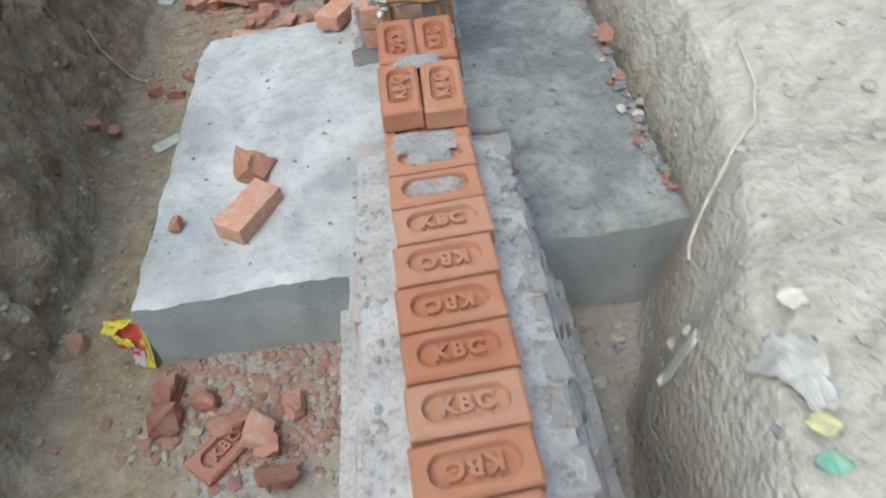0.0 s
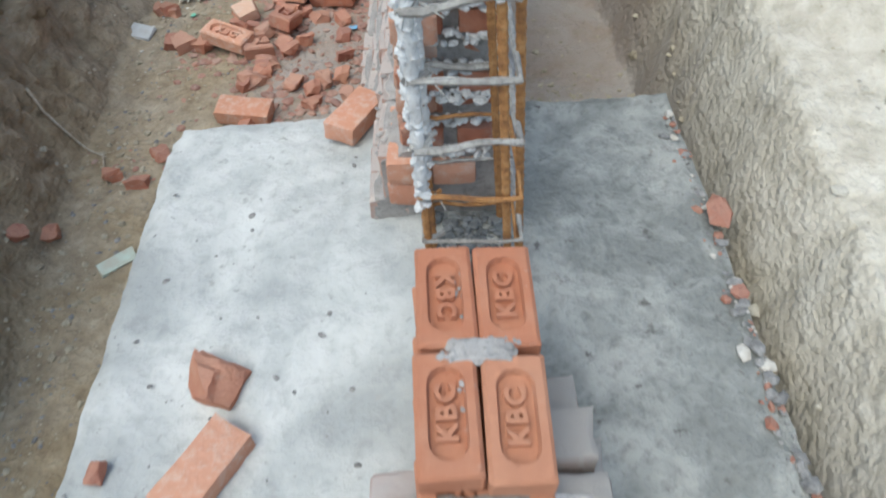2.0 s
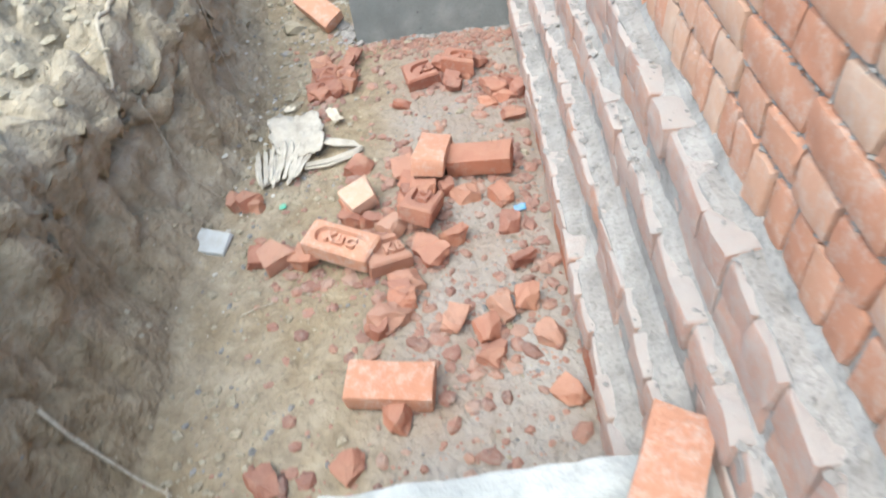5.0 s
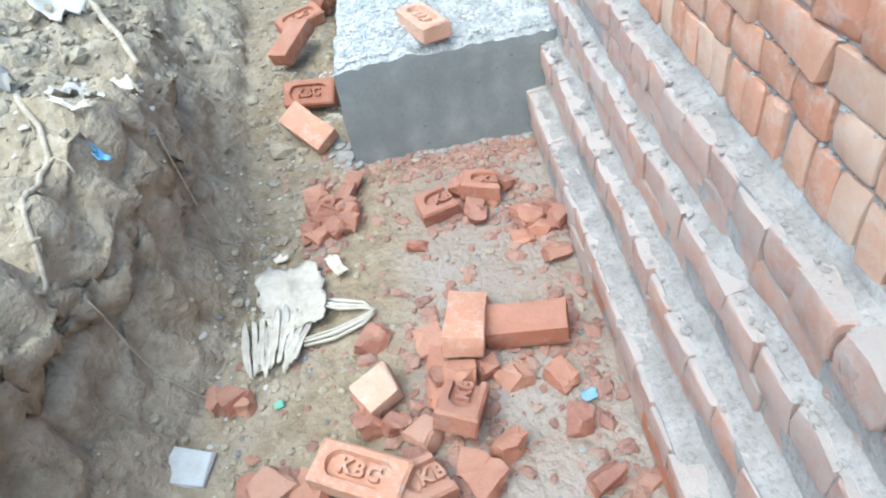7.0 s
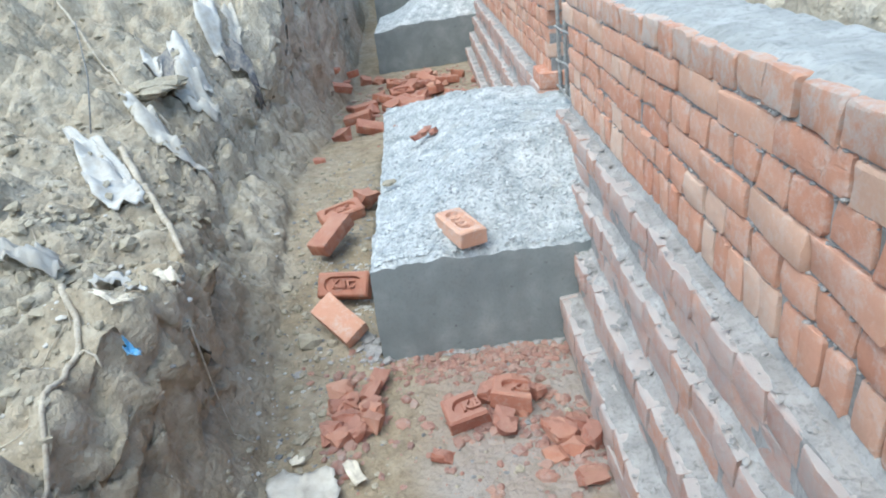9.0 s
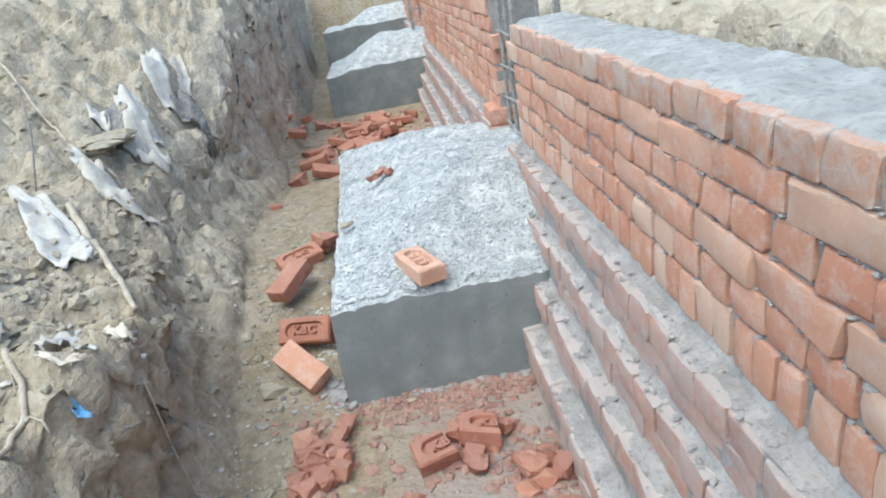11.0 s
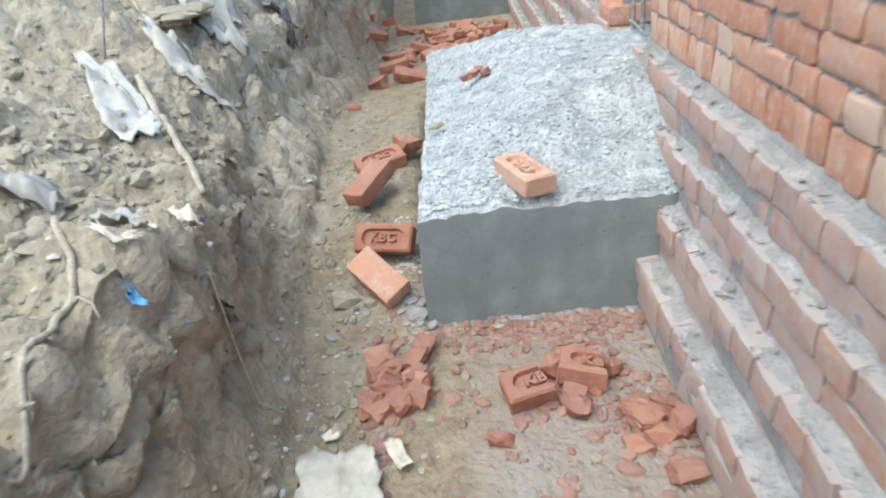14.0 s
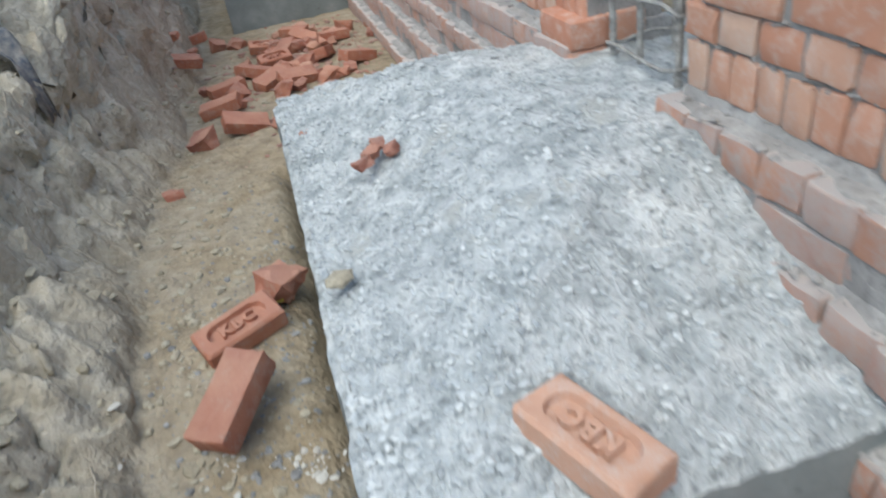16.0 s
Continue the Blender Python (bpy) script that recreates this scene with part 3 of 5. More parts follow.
def lump_mesh(name, spots, material, parent=None, label="", seed=1, flat=0.6):
    """Many irregular little lumps in one mesh: spots are (x, y, z, size)."""
    r = random.Random(seed)
    ico = [(0, 0, 1), (0.89, 0, 0.45), (0.28, 0.85, 0.45), (-0.72, 0.53, 0.45), (-0.72, -0.53, 0.45), (0.28, -0.85, 0.45), (0.72, 0.53, -0.45), (-0.28, 0.85, -0.45), (-0.89, 0, -0.45), (-0.28, -0.85, -0.45), (0.72, -0.53, -0.45), (0, 0, -1)]
    tri = [(0, 1, 2), (0, 2, 3), (0, 3, 4), (0, 4, 5), (0, 5, 1), (1, 6, 2), (2, 7, 3), (3, 8, 4), (4, 9, 5), (5, 10, 1), (6, 7, 2), (7, 8, 3), (8, 9, 4), (9, 10, 5), (10, 6, 1), (11, 7, 6), (11, 8, 7), (11, 9, 8), (11, 10, 9), (11, 6, 10)]
    verts, faces = [], []
    for x, y, z, s in spots:
        base = len(verts)
        turn = Euler((r.uniform(0, 6), r.uniform(0, 6), r.uniform(0, 6))).to_matrix()
        sc = Vector((r.uniform(0.6, 1.3), r.uniform(0.6, 1.2), r.uniform(0.35, 0.9)))
        a = r.uniform(0, 6.28)
        for v in ico:
            q = turn @ Vector(v)
            q = Vector((q.x * sc.x, q.y * sc.y, q.z * sc.z * flat)) * s * r.uniform(0.7, 1.2)
            verts.append((x + q.x * math.cos(a) - q.y * math.sin(a), y + q.x * math.sin(a) + q.y * math.cos(a), z + q.z))
        faces += [tuple(base + i for i in t) for t in tri]
    return link_mesh(name, verts, faces, material, parent, False, label)


def course(data, y0, y1, pitch, x, z, parent, rng, wob=0.004, shift=0.0):
    y = y0 + shift
    while y < y1 - pitch * 0.4:
        PIECES.append((rng.choice(data), x + rng.uniform(-wob, wob), y + pitch / 2 + rng.uniform(-0.004, 0.004), z + rng.uniform(-0.003, 0.003), parent, (rng.uniform(-1.6, 1.6), rng.uniform(-2.0, 2.0), rng.uniform(-2.2, 2.2))))
        y += pitch * rng.uniform(0.97, 1.05)


def steps_left(name, y0, y1, label, seed):
    rng = random.Random(seed)
    prof = [(LEDGE[3][0] + 0.012, -0.30)]
    for k in (3, 2, 1, 0):
        x, z = LEDGE[k]
        inner = LEDGE[k - 1][0] + 0.011 if k else FACE + 0.004
        prof += [(x + 0.010, z - 0.016), (x + 0.013, z - 0.004), (x + 0.026, z + 0.001), (inner - 0.010, z + 0.004), (inner, z + (0.016 if k else 0.024))]
    prof += [(0.03, 0.676), (0.26, 0.676), (0.30, 0.648), (0.30, 0.487), (0.34, 0.483), (0.34, 0.322), (0.39, 0.318), (0.39, 0.158), (0.45, 0.155), (0.45, -0.30)]
    core = profile_core(name, y0, y1, prof, MORTAR, label, 0.03, 0.010)
    for i, (x, z) in enumerate(LEDGE):
        course(S_HEAD, y0, y1, 0.112, x + 0.055, z - 0.040, core, rng, 0.006)
        course(S_RED + S_STRETCH if i == 3 else S_STRETCH, y0, y1, 0.225, x + 0.063, z - 0.122, core, rng, 0.006, 0.06 * (i % 2))
    return core


def wall_panel(name, y0, y1, label, seed, rows="HSHS"):
    rng = random.Random(seed)
    core = profile_core(name, y0 + 0.004, y1 - 0.004, [(FACE + 0.011, 0.60), (FACE + 0.011, 1.135 + 0.0772 * (len(rows) - 4)), (BACK - 0.01, 1.135 + 0.0772 * (len(rows) - 4)), (BACK - 0.01, 0.60)], MORTAR, label, 0.06, 0.0025)
    course(V_SOLD, y0, y1, 0.0715, FACE + 0.05, 0.7195, core, rng, 0.003)
    z = 0.8106
    lift = 0.0772 * (len(rows) - 4)
    for i, kind in enumerate(rows):
        course(V_HEAD if kind == "H" else V_STRETCH, y0, y1, 0.111 if kind == "H" else 0.226, FACE + 0.05, z, core, rng, 0.004, 0.0 if kind == "H" else 0.055 * (i % 3 - 1))
        z += 0.0772
    course(V_TOPH, y0, y1, 0.111, FACE + 0.118, 1.1190 + lift, core, rng, 0.003)
    # trowelled bed of grey mortar over the top course
    k = round((y1 - y0) / 0.02)
    m = 14
    verts, faces = [], []
    for j in range(k + 1):
        y = y0 + 0.01 + (y1 - y0 - 0.02) * j / k
        for i in range(m + 1):
            u = i / m
            x = FACE + 0.012 + 0.012 * n3(y, 1, 2, 14) * (i == 0) + (BACK + 0.012 - FACE - 0.012) * u
            ridge = 0.5 + 0.5 * math.sin((y + 0.04 * n3(x, y, 1, 3)) * 56.5 + 1.5 * n3(x, y, 2, 4))
            z = 1.147 + lift + smooth01(u * 7) * smooth01((1 - u) * 9) * (0.017 + 0.008 * ridge ** 3 + 0.006 * n3(x, y, 6, 6) + 0.003 * n3(x, y, 6, 25))
            verts.append((x, y, z))
    for j in range(k):
        for i in range(m):
            a = j * (m + 1) + i
            faces.append((a, a + 1, a + m + 2, a + m + 1))
    link_mesh("mortar_bed", verts, faces, MORTAR_TOP, core, True, "trowelled grey mortar bed")
    return core


steps_left("wall_footing_1", -2.76, 0.72, "stepped brick wall footing smeared with pale mortar", 11)
wall_panel("wall_1", -2.74, 0.70, "orange brick wall in alternating courses, half built", 12)
steps_left("wall_footing_2", 1.20, 5.6, "stepped brick wall footing running on along the trench", 13)
wall_panel("wall_2", 1.21, 5.95, "taller orange brick wall beyond the second column", 14, "HSHSHSH")
steps_left("wall_footing_3", 7.3, 10.5, "far stepped brick footing", 15)
wall_panel("wall_3", 6.6, 10.4, "far orange brick wall", 16, "HSHSHSH")

# mortar pressed out of the joints
for owner, y0, y1, count, seed in (("wall_1", -2.72, 0.68, 3200, 43), ("wall_2", 1.25, 4.4, 900, 44)):
    r = random.Random(seed)
    spots = []
    for _ in range(count):
        z = r.choice((0.668, 0.772, 0.849, 0.926, 1.003, 1.081)) + r.uniform(-0.006, 0.006)
        spots.append((FACE + r.uniform(0.005, 0.013), r.uniform(y0, y1), z, 0.002 + 0.006 * r.random() ** 2))
    lump_mesh("joint_mortar", spots, MORTAR, bpy.data.objects[owner], "rough grey mortar pressed out of the joints", seed, 0.9)

# the finished wall runs a degree off the trench's line and climbs a little with it
LINE = Matrix.Translation((0, -1.2, 0)) @ pose(0, 0, 0, 0.95, 0, -1.15) @ Matrix.Translation((0, 1.2, 0))
for name in ("wall_footing_1", "wall_1", "wall_footing_2", "wall_2", "wall_footing_3", "wall_3"):
    bpy.data.objects[name].matrix_basis = LINE

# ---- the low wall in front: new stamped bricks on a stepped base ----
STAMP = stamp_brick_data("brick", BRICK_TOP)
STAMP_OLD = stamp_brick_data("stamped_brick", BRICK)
rng = random.Random(21)
prof0 = [(-0.21, -0.03), (-0.212, 0.155), (-0.155, 0.158), (-0.155, 0.318), (-0.108, 0.322), (-0.105, 0.483), (-0.070, 0.487), (-0.068, 0.650), (0.03, 0.662), (0.24, 0.662), (0.330, 0.640), (0.332, 0.50), (0.375, 0.487), (0.378, 0.34), (0.425, 0.322), (0.430, 0.17), (0.49, 0.158), (0.50, -0.03)]
low_wall = profile_core("wall_0", -6.4, -3.63, prof0, MORTAR_WASH, "low brick wall on a stepped base with a grey mortar ledge", 0.03, 0.012)
end_core = link_mesh("wall_end", [(x, y, z) for y in (-3.64, -3.205) for x, z in ((0.032, 0.2), (0.032, 0.662), (0.232, 0.662), (0.232, 0.2))], [(0, 1, 5, 4), (1, 2, 6, 5), (2, 3, 7, 6), (4, 5, 6, 7), (3, 2, 1, 0)], MORTAR, low_wall, False, "mortared end of the low wall")
for k in range(4):
    course(S_STRETCH, -3.62, -3.20, 0.218, 0.075, 0.622 - 0.082 * k, low_wall, rng, 0.004, 0.0)
    course(S_STRETCH, -3.62, -3.20, 0.218, 0.190, 0.622 - 0.082 * k, low_wall, rng, 0.004, 0.0)
for i, (x, z) in enumerate([(0.345, 0.650), (0.388, 0.487), (0.435, 0.322), (0.495, 0.160)]):
    course(G_HEAD, -5.4, -3.48, 0.112, x - 0.055, z - 0.040, low_wall, rng, 0.010)
    course(G_STRETCH, -5.4, -3.48, 0.225, x - 0.066, z - 0.122, low_wall, rng, 0.010, 0.05 * (i % 2))
for i, (x, z) in enumerate([(-0.076, 0.648), (-0.113, 0.485)]):
    course(S_STRETCH, -5.4, -3.66, 0.225, x + 0.060, z - 0.042, low_wall, rng, 0.006)
turned = {0: 0, 1: 180, 2: 180, 3: 0, 4: 0, 5: 180, 6: 0, 7: 180}
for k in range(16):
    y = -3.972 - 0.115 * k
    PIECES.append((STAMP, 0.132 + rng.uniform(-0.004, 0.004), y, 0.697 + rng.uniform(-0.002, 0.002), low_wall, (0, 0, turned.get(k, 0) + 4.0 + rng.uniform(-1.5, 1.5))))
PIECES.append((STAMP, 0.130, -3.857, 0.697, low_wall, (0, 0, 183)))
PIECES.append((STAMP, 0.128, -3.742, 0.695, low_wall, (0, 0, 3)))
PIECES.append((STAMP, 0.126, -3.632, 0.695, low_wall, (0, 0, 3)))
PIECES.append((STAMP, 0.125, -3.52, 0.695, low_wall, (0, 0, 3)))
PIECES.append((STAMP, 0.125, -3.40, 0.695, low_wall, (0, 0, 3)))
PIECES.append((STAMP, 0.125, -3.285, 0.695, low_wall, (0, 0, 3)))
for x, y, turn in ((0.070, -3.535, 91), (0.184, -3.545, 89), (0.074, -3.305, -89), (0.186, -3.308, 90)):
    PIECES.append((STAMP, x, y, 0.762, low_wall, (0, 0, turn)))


def patch(name, x0, x1, y0, y1, z, amp, label, seed=1):
    """A smear of mortar with a ragged rim, thick in the middle."""
    k = 22
    verts, faces = [], []
    for j in range(k + 1):
        for i in range(k + 1):
            u, v = i / k * 2 - 1, j / k * 2 - 1
            e = 0.86 + 0.22 * n3(u * 2 + seed, v * 2, seed, 1.2)
            x, y = (x0 + x1) / 2 + u * e * (x1 - x0) / 2, (y0 + y1) / 2 + v * e * (y1 - y0) / 2
            d = max(abs(u), abs(v))
            verts.append((x, y, z - 0.010 * smooth01((d - 0.7) / 0.3) + amp * (0.6 * n3(x, y, seed, 30) + 0.4 * n3(x, y, seed, 75) + 0.5)))
    for j in range(k):
        for i in range(k):
            a = j * (k + 1) + i
            faces.append((a, a + 1, a + k + 2, a + k + 1))
    return link_mesh(name, verts, faces, MORTAR, low_wall, True, label)


patch("mortar_smear", 0.015, 0.215, -3.735, -3.645, 0.731, 0.008, "grey mortar smeared over a laid brick", 2)
patch("mortar_smear", 0.055, 0.205, -3.890, -3.822, 0.724, 0.007, "grey mortar filling the stamp of a brick", 3)
patch("mortar_smear", 0.060, 0.190, -3.775, -3.715, 0.726, 0.007, "grey mortar filling the stamp of a brick", 4)
patch("mortar_smear", 0.055, 0.20, -3.455, -3.395, 0.795, 0.010, "grey mortar smeared between two bricks", 5)
# mortar left between the new bricks
r = random.Random(31)
lump_mesh("mortar_dabs", [(r.uniform(0.06, 0.20), r.uniform(-3.44, -3.405), 0.797 + r.uniform(-0.004, 0.002), r.uniform(0.004, 0.010)) for _ in range(16)] +
          [(r.uniform(0.07, 0.19), r.uniform(-3.77, -3.72), 0.724, r.uniform(0.006, 0.014)) for _ in range(24)] +
          [(r.uniform(0.07, 0.19), r.uniform(-3.88, -3.84), 0.724, r.uniform(0.006, 0.012)) for _ in range(22)] +
          [(r.uniform(0.09, 0.12), r.uniform(-3.62, -3.22), 0.786, r.uniform(0.004, 0.008)) for _ in range(30)], MORTAR, low_wall, "grey mortar dabs on the new bricks", 5, 0.35)
lump_mesh("ledge_mortar", [(r.choice((r.uniform(-0.075, 0.02), r.uniform(0.245, 0.33))), r.uniform(-5.2, -3.66), 0.655 + r.uniform(-0.006, 0.004), r.uniform(0.003, 0.012)) for _ in range(420)], MORTAR, low_wall, "crumbled mortar on the ledges", 6, 0.35)

# ---- slurry heaped on the steps of the long wall ----
for owner, y0, y1, count, seed in (("wall_footing_1", -2.7, 0.70, 800, 41), ("wall_footing_2", 1.22, 5.3, 500, 42)):
    r = random.Random(seed)
    spots = []
    for _ in range(count):
        k = r.randrange(4)
        x, z = LEDGE[k]
        inner = ([FACE] + [q[0] for q in LEDGE])[k]
        spots.append((r.uniform(x + 0.004, inner + 0.004), r.uniform(y0, y1), z + r.uniform(0.0, 0.008), 0.003 + 0.012 * r.random() ** 3))
    lump_mesh("slurry", spots, MORTAR, bpy.data.objects[owner], "crumbly pale mortar slurry on the steps", seed, 0.4)

# ---- column reinforcement ----


def tube(points, radius, sides=7, wob=0.0, seed=1):
    """Vertices and faces of a round bar along points."""
    r = random.Random(seed)
    pts = [Vector(p) for p in points]
    verts, faces = [], []
    for i, p in enumerate(pts):
        d = (pts[min(i + 1, len(pts) - 1)] - pts[max(i - 1, 0)]).normalized()
        a = d.orthogonal().normalized() if abs(d.z) > 0.9 else d.cross(Vector((0, 0, 1))).normalized()
        b = d.cross(a)
        rad = radius[i] if isinstance(radius, (list, tuple)) else radius
        rad *= 1 + r.uniform(-wob, wob)
        for k in range(sides):
            t = 6.2832 * k / sides
            verts.append(p + (a * math.cos(t) + b * math.sin(t)) * rad)
    for i in range(len(pts) - 1):
        for k in range(sides):
            q = (k + 1) % sides
            faces.append((i * sides + k, i * sides + q, (i + 1) * sides + q, (i + 1) * sides + k))
    faces += [tuple(range(sides - 1, -1, -1)), tuple((len(pts) - 1) * sides + k for k in range(sides))]
    return verts, faces


def column_cage(xc, yc, wx, wy, z0, z1, crust, label, seed, steel, sway_l=0.0, sway_r=0.0):
    """Upright ribbed bars with square ties, splashed with cement higher up."""
    r = random.Random(seed)
    root = tagged(new("column_cage"), label, "reinforcement", "column cages")
    root.matrix_basis = pose(xc, yc, z0)
    h = z1 - z0
    spots = [(-wx / 2, -wy / 2), (wx / 2, -wy / 2), (-wx / 2, wy / 2), (wx / 2, wy / 2), (wx / 2 + 0.035, -wy / 2 + 0.07), (-wx / 2 + 0.004, 0.02)]
    for nb, (bx, by) in enumerate(spots):
        lean = ((sway_r if bx > 0 else sway_l) * h + r.uniform(-0.008, 0.008), r.uniform(-0.012, 0.012))
        k = round(h / 0.012)
        pts = [(bx + lean[0] * i / k, by + lean[1] * i / k, -0.03 + (h + 0.03 + 0.0) * i / k) for i in range(k + 1)]
        rad = [0.0105 if i % 2 else 0.0088 for i in range(k + 1)]
        v, f = tube(pts, rad, 7)
        split = (0.30 if nb in (0, 2, 5) else 0.80) + r.uniform(-0.05, 0.08)
        link_mesh("bar", v, f, steel, root, False)
        if crust:
            up = [p for p in pts if p[2] > split + 0.04][::2]
            v, f = tube(up, 0.0135 if nb in (0, 2, 5) else 0.0115, 8, 0.30, r.randrange(99))
            link_mesh("cement_coat", v, f, STEEL_GREY if nb in (1, 3, 4) else MORTAR_PALE, root, True, "cement coating on the upper bar")
            spots2 = []
            for _ in range(260 if nb in (0, 2, 5) else 60):
                zz = split + (h - split) * r.random() ** 0.8
                spots2.append((bx + lean[0] * zz / h + r.uniform(-0.014, 0.008), by + r.uniform(-0.010, 0.010), zz, (0.005 if nb in (0, 2, 5) else 0.003) + 0.012 * r.random() ** 2))
            tagged(lump_mesh("cement_crust", spots2, MORTAR_PALE, root, "pale cement splashed on the bar", r.randrange(999), 1.2), kind="stuff")
    n = round(h / 0.145)
    for i in range(n):
        z = 0.05 + i * (h - 0.08) / max(1, n - 1) + r.uniform(-0.012, 0.012)
        tilt = r.uniform(-0.014, 0.014)
        e = 0.012
        cs = [(-wx / 2 - e, -wy / 2 - e), (wx / 2 + e + 0.02, -wy / 2 - e), (wx / 2 + e + 0.02, wy / 2 + e), (-wx / 2 - e, wy / 2 + e), (-wx / 2 - e, -wy / 2 - e), (-wx / 2 + 0.05, -wy / 2 + 0.03)]
        pts = []
        for a, b in zip(cs, cs[1:]):
            for s in range(5):
                t = s / 5
                px = a[0] + (b[0] - a[0]) * t
                pts.append((px + z * (sway_l + (sway_r - sway_l) * (px / wx + 0.5)), a[1] + (b[1] - a[1]) * t, z + tilt * math.sin(a[0] * 20 + s) + r.uniform(-0.002, 0.002)))
        v, f = tube(pts, 0.0052 if not crust else (0.0056 if z < 0.35 else 0.0078), 6, 0.25 if crust else 0.05, i + seed)
        link_mesh("tie", v, f, STEEL_GREY if (z > 0.5 or i % 2) else steel, root, False)
    wire = []
    for i in range(n):
        z = 0.05 + i * (h - 0.08) / max(1, n - 1)
        a = r.uniform(0, 6)
        wire.append([(-wx / 2 + 0.012 * math.cos(a + t), -wy / 2 + 0.012 * math.sin(a + t), z + 0.008 * math.sin(2 * t)) for t in (0, 1, 2, 3, 4, 5)] + [(-wx / 2 + 0.03, -wy / 2 - 0.03, z - 0.02)])
    for w in wire:
        v, f = tube(w, 0.0016, 5)
        link_mesh("binding_wire", v, f, STEEL_GREY, root)
    return root


column_cage(0.150, -2.925, 0.190, 0.235, 0.43, 1.56, True, "rusty column reinforcement cage splashed with pale cement", 3, STEEL, -0.04, -0.085)
column_cage(0.185, 0.945, 0.190, 0.300, 0.64, 1.62, False, "grey steel column cage standing in the gap between wall panels", 4, STEEL_GREY)
column_cage(0.150, 6.27, 0.190, 0.260, 0.58, 1.66, False, "far grey steel column cage between wall panels", 5, STEEL_GREY)

WET = rough_material("wet_aggregate", (0.10, 0.11, 0.115), (0.16, 0.17, 0.175), (0.27, 0.28, 0.285), 30.0, 90.0, 0.6, 0.004)
r = random.Random(77)
tagged(lump_mesh("column_stub", [(r.uniform(0.04, 0.26), r.uniform(-3.16, -2.80), top_one(0.15, -2.95) + r.uniform(-0.006, 0.012), r.uniform(0.006, 0.020)) for _ in range(330)], WET, None, "", 78, 0.7), "rough dark aggregate at the foot of the column", "aggregate", kind="stuff")
# toothed wall ends beside the columns
END_RED = variants("brick", 0.105, 0.10, 0.058, BRICK_RED, 4, 0.006, 0.008)
for owner, y, face in (("wall_1", -2.735, -1), ("wall_2", 1.215, -1), ("wall_1", 0.69, 1)):
    core = bpy.data.objects[owner]
    r = random.Random(int(abs(y) * 100))
    zc = [0.7195, 0.8106, 0.8878, 0.965, 1.0422]
    for i, z in enumerate(zc):
        off = -face * (0.028 if i % 2 else 0.0)
        data = (V_SOLD if i == 0 else V_HEAD) if y > -2 else END_RED
        for x in (0.165, 0.215):
            PIECES.append((r.choice(data), x + (0 if x < 0.2 else -0.006) - (0.095 if y < -2 and x < 0.2 else 0.0), y - face * (0.022 if y < -2 else 0.035) + off, z, core, (0, 0, r.uniform(-2, 2))))
    spots = []
    for z in [0.668, 0.772, 0.849, 0.926, 1.003, 1.081]:
        for _ in range(46 if y < -2 else 20):
            spots.append((r.uniform(0.03, 0.24), y + face * (0.022 if y < -2 else -0.012) + r.uniform(-0.012, 0.012), z + r.uniform(-0.012, 0.012), r.uniform(0.007, 0.017)))
    lump_mesh("squeezed_mortar", spots, MORTAR_PALE if y < 0 and face < 0 else MORTAR, core, "pale mortar squeezed out at the toothed end", 71, 0.9)
# the bare corner bricks at the foot of each panel
CORNER = variants("brick", 0.115, 0.225, 0.080, BRICK, 3)
for owner, y, x0 in (("wall_footing_1", -2.672, 0.032), ("wall_footing_2", 1.298, 0.014)):
    core = bpy.data.objects[owner]
    PIECES.append((CORNER[0], x0, y, 0.612 if y < 0 else 0.676, core, (0, 0, 0)))
    PIECES.append((CORNER[1], x0 + 0.115, y, 0.612 if y < 0 else 0.676, core, (0, 0, 0)))
    PIECES.append((CORNER[2], x0 - 0.002, y + 0.004, 0.527 if y < 0 else 0.592, core, (0, 0, 0)))

# ---- loose bricks and rubble ----
PLAIN = brick_data("loose_brick", 0.222, 0.108, 0.066, 77, 0.004, 0.007)
PLAIN.materials.append(BRICK)


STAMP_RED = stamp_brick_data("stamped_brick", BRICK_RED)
PLAIN_RED = PLAIN.copy()
PLAIN_RED.materials.clear()
PLAIN_RED.materials.append(BRICK_RED)


def put_brick(x, y, z, turn, label, stamped=False, tilt=(0, 0), name="loose_brick"):
    red = "red" in label or "leaning" in label or "bank" in label or "rubble between" in label
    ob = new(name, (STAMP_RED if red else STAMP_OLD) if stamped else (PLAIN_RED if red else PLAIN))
    ob.matrix_basis = pose(x, y, z, tilt[0], tilt[1], turn)
    return tagged(ob, label, "brick", "loose bricks")


put_brick(-0.475, -3.455, 0.342, 58, "whole orange brick lying on the pale footing")
put_brick(-0.185, -2.305, 0.375, 62, "whole orange brick at the rim of the pale footing", False, (0, 3))
put_brick(-0.585, -4.10, -0.004, 50, "stamped red brick sunk flush in rubble", True, (4, 5))
put_brick(-0.70, -1.865, 0.045, -8, "whole orange brick lying beside the footing", False, (4, 2))
put_brick(-0.845, -1.375, 0.072, -26, "stamped orange brick on top of broken bricks", True, (3, 4))
put_brick(-0.395, -1.005, 0.046, -12, "whole orange-red brick on the heap of rubble", False, (0, -6))
put_brick(-0.555, -0.985, 0.072, 80, "whole orange brick tipped up on the heap of rubble", False, (4, 14))
put_brick(-0.506, 0.095, 0.466, 111, "stamped orange brick lying on the stony footing", True, (2, -2))
put_brick(-1.012, 0.335, 0.168, -13, "stamped brick leaning against the footing", True, (46, 0))
put_brick(-1.025, 0.135, 0.125, -46, "orange brick tipped on its edge by the footing", False, (26, 20))
